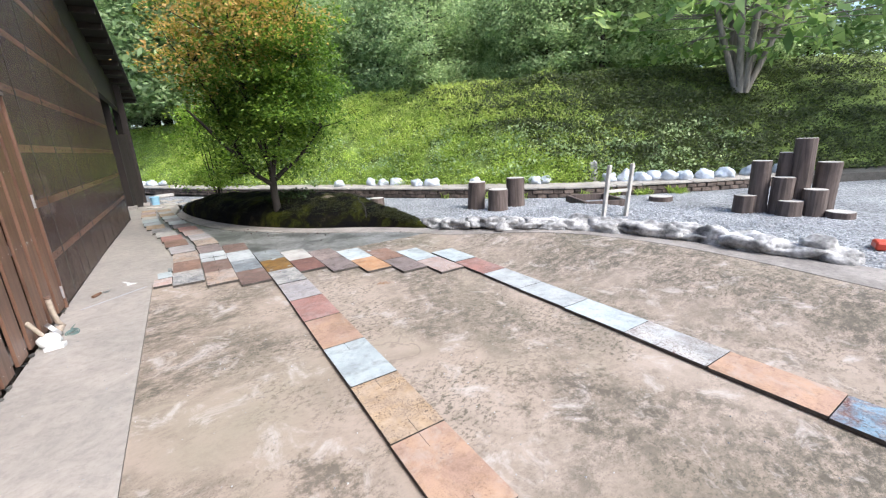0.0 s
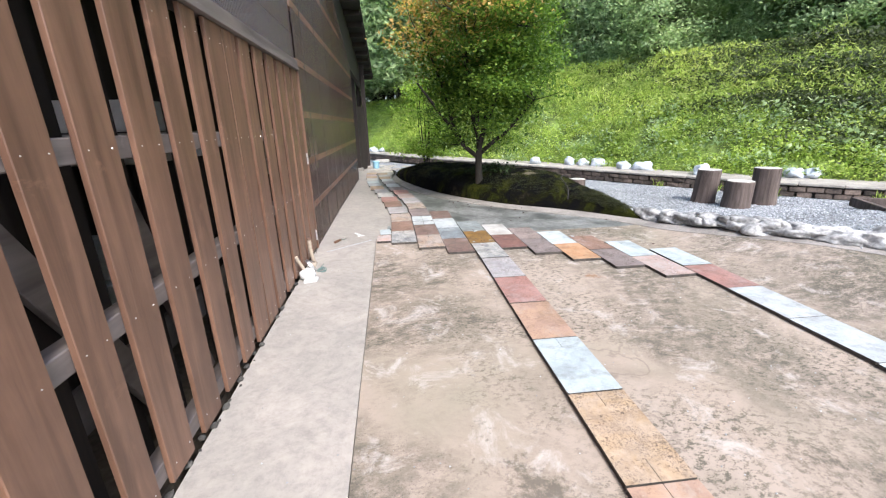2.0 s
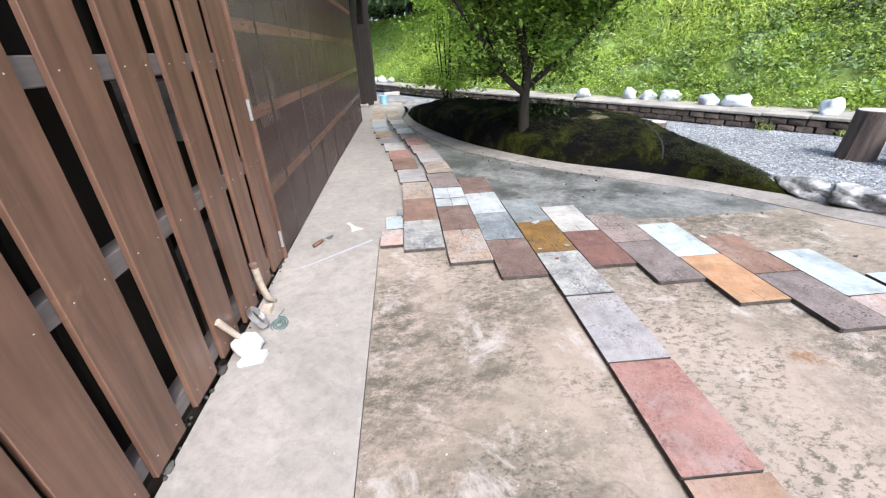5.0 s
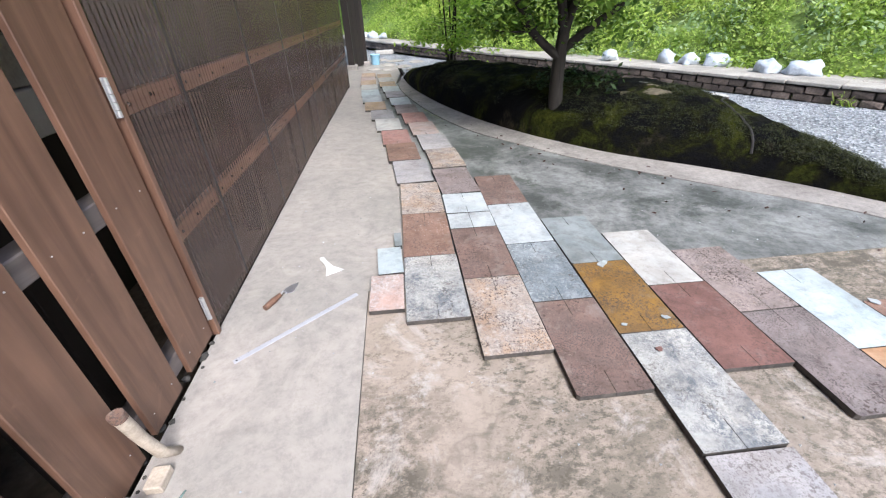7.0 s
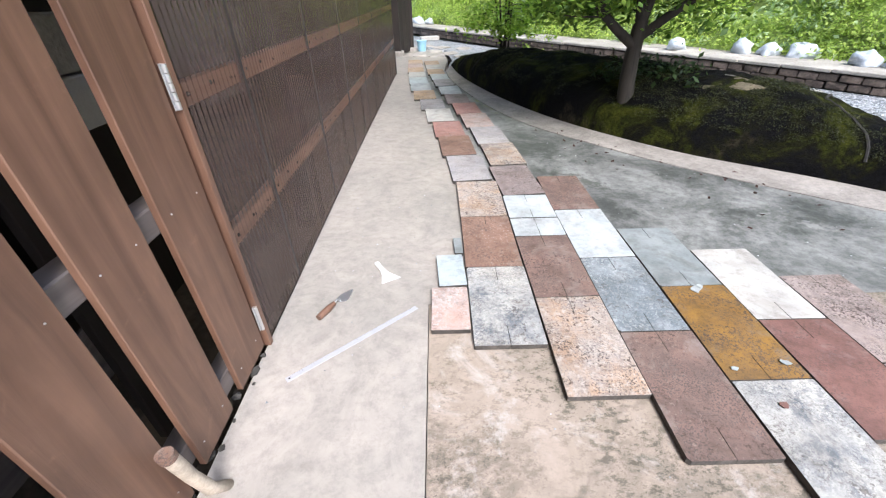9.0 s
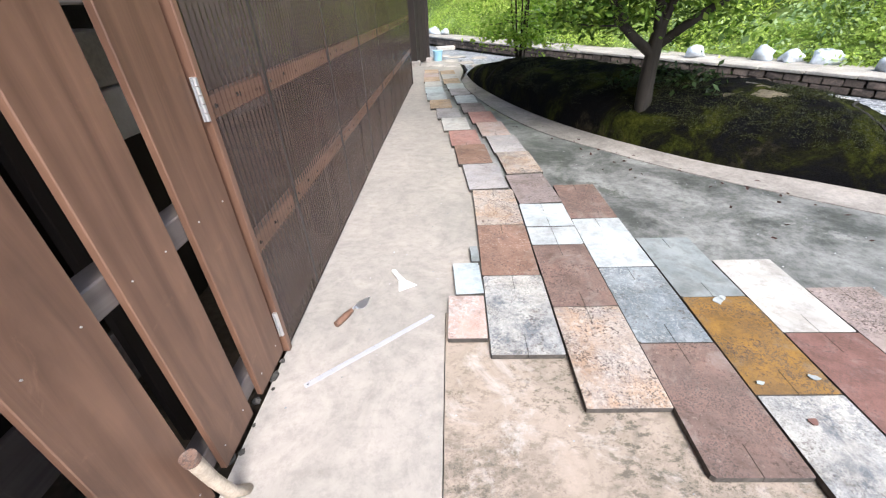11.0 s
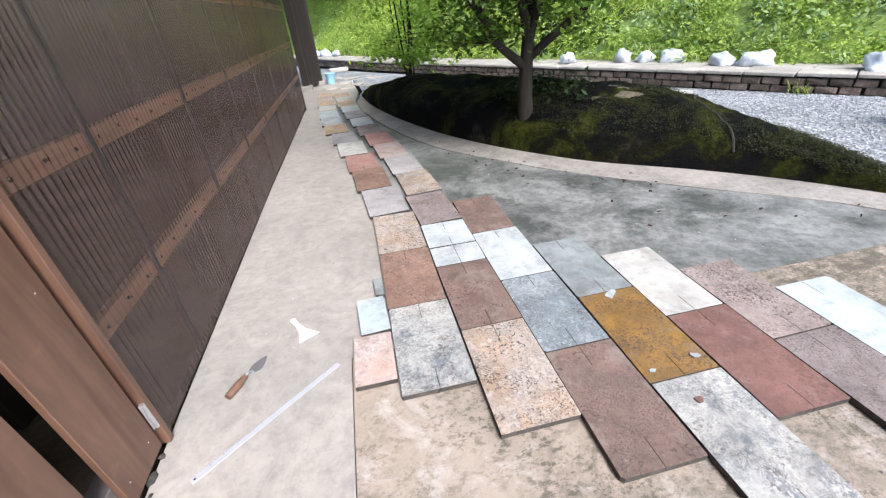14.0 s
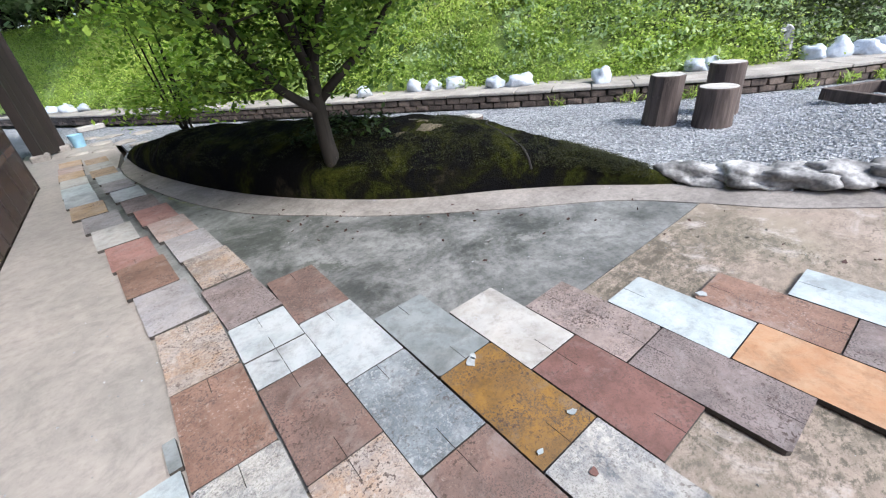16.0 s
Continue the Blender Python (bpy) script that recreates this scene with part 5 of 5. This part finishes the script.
def plate(bm, pts, z0, z1):
    f = bm.faces.new([bm.verts.new((x, y, z0)) for x, y in pts])
    f.normal_update()
    r2 = bmesh.ops.extrude_face_region(bm, geom=[f])
    for v in [e for e in r2["geom"] if isinstance(e, bmesh.types.BMVert)]:
        v.co.z = z1
    bmesh.ops.recalc_face_normals(bm, faces=bm.faces[:])


ruler = tagged(empty("steel_ruler", (0.385, -0.08, 0.001)), "long steel ruler lying across the concrete path", "ruler")
ruler.rotation_euler = (0, 0, math.atan2(0.4, 0.49))
bm = bmesh.new()
box(bm, -0.318, -0.0125, 0, 0.318, 0.0125, 0.002, bevel=0.0005)
part("blade", bm, grain("satin_steel", (0.42, 0.42, 0.46), 0.4, 0.05, 20, 200, 0.03, metal=0.15), ruler)
bm = bmesh.new()
for k in range(60):
    l = 0.009 if k % 5 == 0 else 0.005
    box(bm, -0.3 + k * 0.01, 0.0125 - l, 0.0022, -0.2992 + k * 0.01, 0.0123, 0.0025)
part("scale_marks", bm, M["black"], ruler, "fine dark scale marks")
bm = bmesh.new()
g = bmesh.ops.create_cone(bm, segments=12, radius1=0.004, radius2=0.004, depth=0.0006, cap_ends=True)
bmesh.ops.transform(bm, matrix=pose(-0.305, 0, 0.0024), verts=g["verts"])
part("hang_hole", bm, M["black"], ruler)

trowel = tagged(empty("pointing_trowel", (0.19, 0.06, 0.0)), "small pointing trowel with a brown wooden handle", "trowel")
trowel.rotation_euler = (0, 0, math.atan2(0.2, 0.11))
bm = bmesh.new()
cyl(bm, (-0.01, 0, 0.016), (0.055, 0, 0.018), 0.015, 0.0165)
cyl(bm, (0.055, 0, 0.018), (0.1, 0, 0.02), 0.0165, 0.011)
part("handle", bm, M["board"], trowel)
bm = bmesh.new()
cyl(bm, (0.1, 0, 0.02), (0.125, 0, 0.024), 0.004, 0.004, 8)
cyl(bm, (0.125, 0, 0.024), (0.14, 0, 0.006), 0.004, 0.004, 8)
part("tang", bm, M["steel"], trowel)
bm = bmesh.new()
plate(bm, [(0.128, 0), (0.15, -0.026), (0.175, -0.027), (0.232, -0.004), (0.236, 0.0), (0.232, 0.004), (0.175, 0.027), (0.15, 0.026)], 0.003, 0.0055)
part("blade", bm, M["steel"], trowel, "grey steel leaf-shaped blade")

scraper = tagged(empty("plastic_scraper", (0.4515, 0.4, 0.0)), "white plastic spatula scraper on the path", "scraper")
scraper.rotation_euler = (0, 0, radians(123))
bm = bmesh.new()
plate(bm, [(-0.075, 0.055), (-0.082, -0.05), (-0.01, -0.02), (0.03, -0.012), (0.03, 0.014), (-0.005, 0.02)], 0.001, 0.004)
part("blade", bm, M["white"], scraper)
bm = bmesh.new()
plate(bm, [(0.0, -0.014), (0.06, -0.011), (0.09, -0.016), (0.105, -0.012), (0.108, 0.004), (0.098, 0.012), (0.06, 0.012), (0.0, 0.015)], 0.004, 0.012)
part("handle", bm, M["white"], scraper)

stick = tagged(empty("log_peg", (0.06, -0.7, 0.0)), "peeled stick leaning on the fence beside a wood block", "stick")
bm = bmesh.new()
rings = [(0.02, 0.03, 0.005, 0.019), (0.0, 0.0, 0.05, 0.02), (-0.008, -0.02, 0.16, 0.019), (-0.01, -0.035, 0.27, 0.0205), (-0.011, -0.04, 0.305, 0.021)]
turned(bm, rings, 14, True, 0.03, 3)
part("shaft", bm, M["tool"], stick, smooth=True)
bm = bmesh.new()
turned(bm, [(-0.0105, -0.037, 0.28, 0.0222), (-0.0112, -0.0403, 0.307, 0.0222)], 14, True, 0.03, 3)
part("red_end", bm, TILES["rust"], stick, "red-painted end")
block = bmesh.new()
box(block, 0.045, -0.81, 0.0, 0.1, -0.735, 0.035, bevel=0.004)
tagged(part("wood_block", block, M["tool"]), "small weathered offcut of wood on the path", "offcut")

tin = tagged(empty("incense_tin", (0.06, -0.93, 0.0)), "open round tin holder leaning against the fence", "tin")
tin.rotation_euler = (radians(-20), radians(58), 0)
bm = bmesh.new()
turned(bm, [(0, 0, 0.0, 0.068), (0, 0, 0.03, 0.07)], 28, False)
turned(bm, [(0, 0, 0.03, 0.07), (0, 0, 0.031, 0.064)], 28, False)
part("rim", bm, M["steel"], tin, "bright steel rim")
bm = bmesh.new()
turned(bm, [(0, 0, 0.03, 0.0645), (0, 0, 0.003, 0.0625)], 28, False)
part("inner_wall", bm, M["steel"], tin, "dull steel inside")
bm = bmesh.new()
turned(bm, [(0, 0, 0.0, 0.066), (0, 0, 0.006, 0.066)], 28, True)
part("base", bm, M["rail"], tin)
bm = bmesh.new()
for i in range(-4, 5):
    for j in range(-4, 5):
        if i * i + j * j < 17:
            g = bmesh.ops.create_cone(bm, segments=6, radius1=0.0052, radius2=0.004, depth=0.006, cap_ends=True)
            bmesh.ops.transform(bm, matrix=pose(i * 0.0135 + (j % 2) * 0.006, j * 0.0125, 0.008), verts=g["verts"])
part("mesh_pad", bm, M["soil"], tin, "dark honeycomb pad")
tin.location = (0.065, -0.93, 0.062)

coil = bmesh.new()
pts = []
for k in range(120):
    a = k / 119 * math.tau * 3.2
    rr = 0.01 + 0.042 * k / 119
    pts.append(Vector((math.cos(a) * rr, math.sin(a) * rr, 0.006)))
for a, b in zip(pts, pts[1:]):
    cyl(coil, a, b, 0.0045, 0.0045, 6)
cyl(coil, pts[-1], pts[-1] + Vector((0.05, 0.02, 0.012)), 0.0045, 0.003, 6)
ob = tagged(part("mosquito_coil", coil, grain("green_grey_coil", (0.11, 0.16, 0.15), 0.9, 0.2, 30, 200, 0.3)), "green-grey spiral mosquito coil on the concrete", "mosquito coil")
ob.matrix_world = pose(0.175, -0.92, 0.004, 14, -12, 30)

ladle = tagged(empty("white_scoop", (0.085, -1.12, 0.0)), "white dustpan scoop with a pale wooden handle", "scoop")
bm = bmesh.new()
lump(bm, (0, 0, 0.035), (0.075, 0.06, 0.075), 5, 3, 0.25)
part("bowl", bm, M["white"], ladle, smooth=True)
bm = bmesh.new()
cyl(bm, (-0.02, 0.0, 0.08), (-0.075, -0.06, 0.24), 0.014, 0.017)
part("handle", bm, M["tool"], ladle)
bm = bmesh.new()
plate(bm, [(-0.02, -0.12), (0.09, -0.1), (0.1, -0.03), (0.0, -0.04)], 0.002, 0.03)
part("lip", bm, M["white"], ladle)

# rubble and dirt at the fence's foot
rng = random.Random(9)
for i in range(46):
    y = -0.15 - i * 0.075 + rng.uniform(-0.03, 0.03)
    bm = bmesh.new()
    s = rng.choice((0.007, 0.009, 0.012, 0.02))
    lump(bm, (0, 0, 0), (s, s * rng.uniform(0.8, 1.6), s * 0.8), i, 1, 0.5)
    ob = tagged(part("rubble_lump", bm, M["rubble"] if rng.random() < 0.6 else M["mortar"]), "small dark crumb of mortar at the fence foot", "rubble", group="fence foot rubble")
    ob.location = (rng.uniform(-0.03, 0.02), y, s * 0.2)

# fallen leaves
r = np.random.RandomState(5)
spots = []
while len(spots) < 110:
    i = r.randint(5, 60)
    p = line[i]
    d = abs(r.normal(0, 0.6))
    x, y = p.x + 0.15 - d * 0.6, p.y - d * 0.5
    spots.append((x, y, fall(y) + 0.008))
lv = leaf_cloud("fallen_leaves", spots, 1, 0.02, 0.035, [grain("dry_leaf", (0.06, 0.03, 0.025), 0.8, 0.4, 30, 90, 0.2)], None, 4, 0.02)
tagged(lv, "dry dark leaves scattered on the concrete", "leaves", kind="stuff")

# stones on and past the mound
bm = bmesh.new()
box(bm, -0.07, -0.03, -0.02, 0.07, 0.03, 0.12, bevel=0.012)
ob = tagged(part("marker_stone", bm, M["mortar"]), "small grey stone marker on the mound", "stone")
ob.matrix_world = pose(3.45, 2.55, 0.42, 0, 4, -35)
bm = bmesh.new()
lump(bm, (0, 0, 0), (0.34, 0.2, 0.07), 83, 3, 0.35)
ob = tagged(part("flat_stone", bm, grain("tan_stone", (0.1, 0.082, 0.055), 0.9, 0.4, 5, 45, 0.6)), "flat tan stone half sunk in the moss", "stone")
ob.matrix_world = pose(3.32, 2.38, 0.43, 18, -6, -32)
for i, (x, y, sx, sy) in enumerate(((0.75, 9.1, 0.22, 0.16), (0.35, 9.2, 0.18, 0.14), (1.1, 9.6, 0.25, 0.2), (0.7, 10.1, 0.24, 0.18), (1.35, 8.9, 0.2, 0.16), (0.9, 11.0, 0.28, 0.2), (1.5, 10.6, 0.22, 0.2), (0.5, 11.4, 0.2, 0.2))):
    bm = bmesh.new()
    lump(bm, (0, 0, 0), (sx, sy, 0.04), i + 90, 2, 0.3)
    ob = tagged(part("flagstone", bm, M["paver"]), "flat pale stepping stone set in the gravel", "flagstone", group="stepping stones")
    ob.matrix_world = pose(x, y, fall(y) + 0.0, 0, 0, i * 37)
log_stump(2.95, 6.2, 0.3, 0.17, (0, 0), "short pale log seat past the mound", 44)
bm = bmesh.new()
box(bm, -0.3, -0.12, 0, 0.3, 0.12, 0.12, bevel=0.02)
ob = tagged(part("timber_block", bm, M["cut"]), "pale timber block lying on the far gravel", "timber block")
ob.matrix_world = pose(0.55, 13.3, fall(13.3), 0, 0, 12)
bucket = tagged(empty("blue_bucket", (0.38, 10.3, fall(10.3))), "light blue plastic bucket beside the roof post", "bucket")
bm = bmesh.new()
turned(bm, [(0, 0, 0, 0.1), (0, 0, 0.24, 0.13), (0, 0, 0.25, 0.136), (0, 0, 0.25, 0.125), (0, 0, 0.02, 0.095)], 22, False)
part("shell", bm, grain("blue_plastic", (0.28, 0.5, 0.65), 0.4, 0.08, 9, 60, 0.05), bucket, smooth=True)
bm = bmesh.new()
box(bm, -0.1, -0.08, 0, 0.1, 0.08, 0.08, bevel=0.015)
ob = tagged(part("red_crate", bm, grain("red_plastic", (0.55, 0.06, 0.03), 0.45, 0.1, 9, 60, 0.1)), "bright red plastic box on the gravel", "box")
ob.matrix_world = pose(6.75, -4.42, ground_z(6.75, -4.42), 0, 0, 20)
bm = bmesh.new()
lump(bm, (0, 0, 0.1), (0.18, 0.14, 0.42), 71, 3, 0.3)
ob = tagged(part("standing_rock", bm, M["rock"]), "grey upright rock at the foot of the slope", "rock")
ob.matrix_world = pose(10.05, 1.35, 0.25, 0, 6, 30)

# chips of glaze and ash stuck on the shelves
rng = random.Random(14)
for i, (x, y, s, k) in enumerate(((1.97, 0.16, 0.035, "white"), (2.0, 0.175, 0.025, "white"), (1.86, -0.31, 0.016, "ice"), (2.07, -0.29, 0.02, "ice"), (1.93, -0.47, 0.02, "red"), (3.1, -0.32, 0.03, "white"), (0.93, 0.99, 0.012, "brown"))):
    bm = bmesh.new()
    n = 9
    plate(bm, [(math.cos(a * math.tau / n) * s * rng.uniform(0.6, 1.2), math.sin(a * math.tau / n) * s * 0.7 * rng.uniform(0.6, 1.2)) for a in range(n)], 0, 0.003)
    chip = part("glaze_chip", bm, TILES[k], paving)
    chip.matrix_basis = pose(x, y, 0.0335, 0, 0, rng.uniform(0, 360))

# crumbs and grit on the concrete
V, F = [], []
r = np.random.RandomState(44)
for _ in range(900):
    x, y = r.uniform(0.05, 4.0), r.uniform(-5.0, 3.0)
    s = r.uniform(0.0015, 0.006)
    n0 = len(V)
    z = ground_z(x, y) + 0.001
    V += [(x + s, y, z), (x - s * 0.4, y + s, z), (x - s * 0.7, y - s * 0.8, z), (x, y, z + s * 1.1)]
    F += [(n0, n0 + 1, n0 + 3), (n0 + 1, n0 + 2, n0 + 3), (n0 + 2, n0, n0 + 3)]
me = bpy.data.meshes.new("grit")
me.from_pydata(V, [], F)
me.materials.append(M["stone"])
tagged(new("grit", me), "grit and crumbs strewn on the concrete", "grit", kind="stuff")
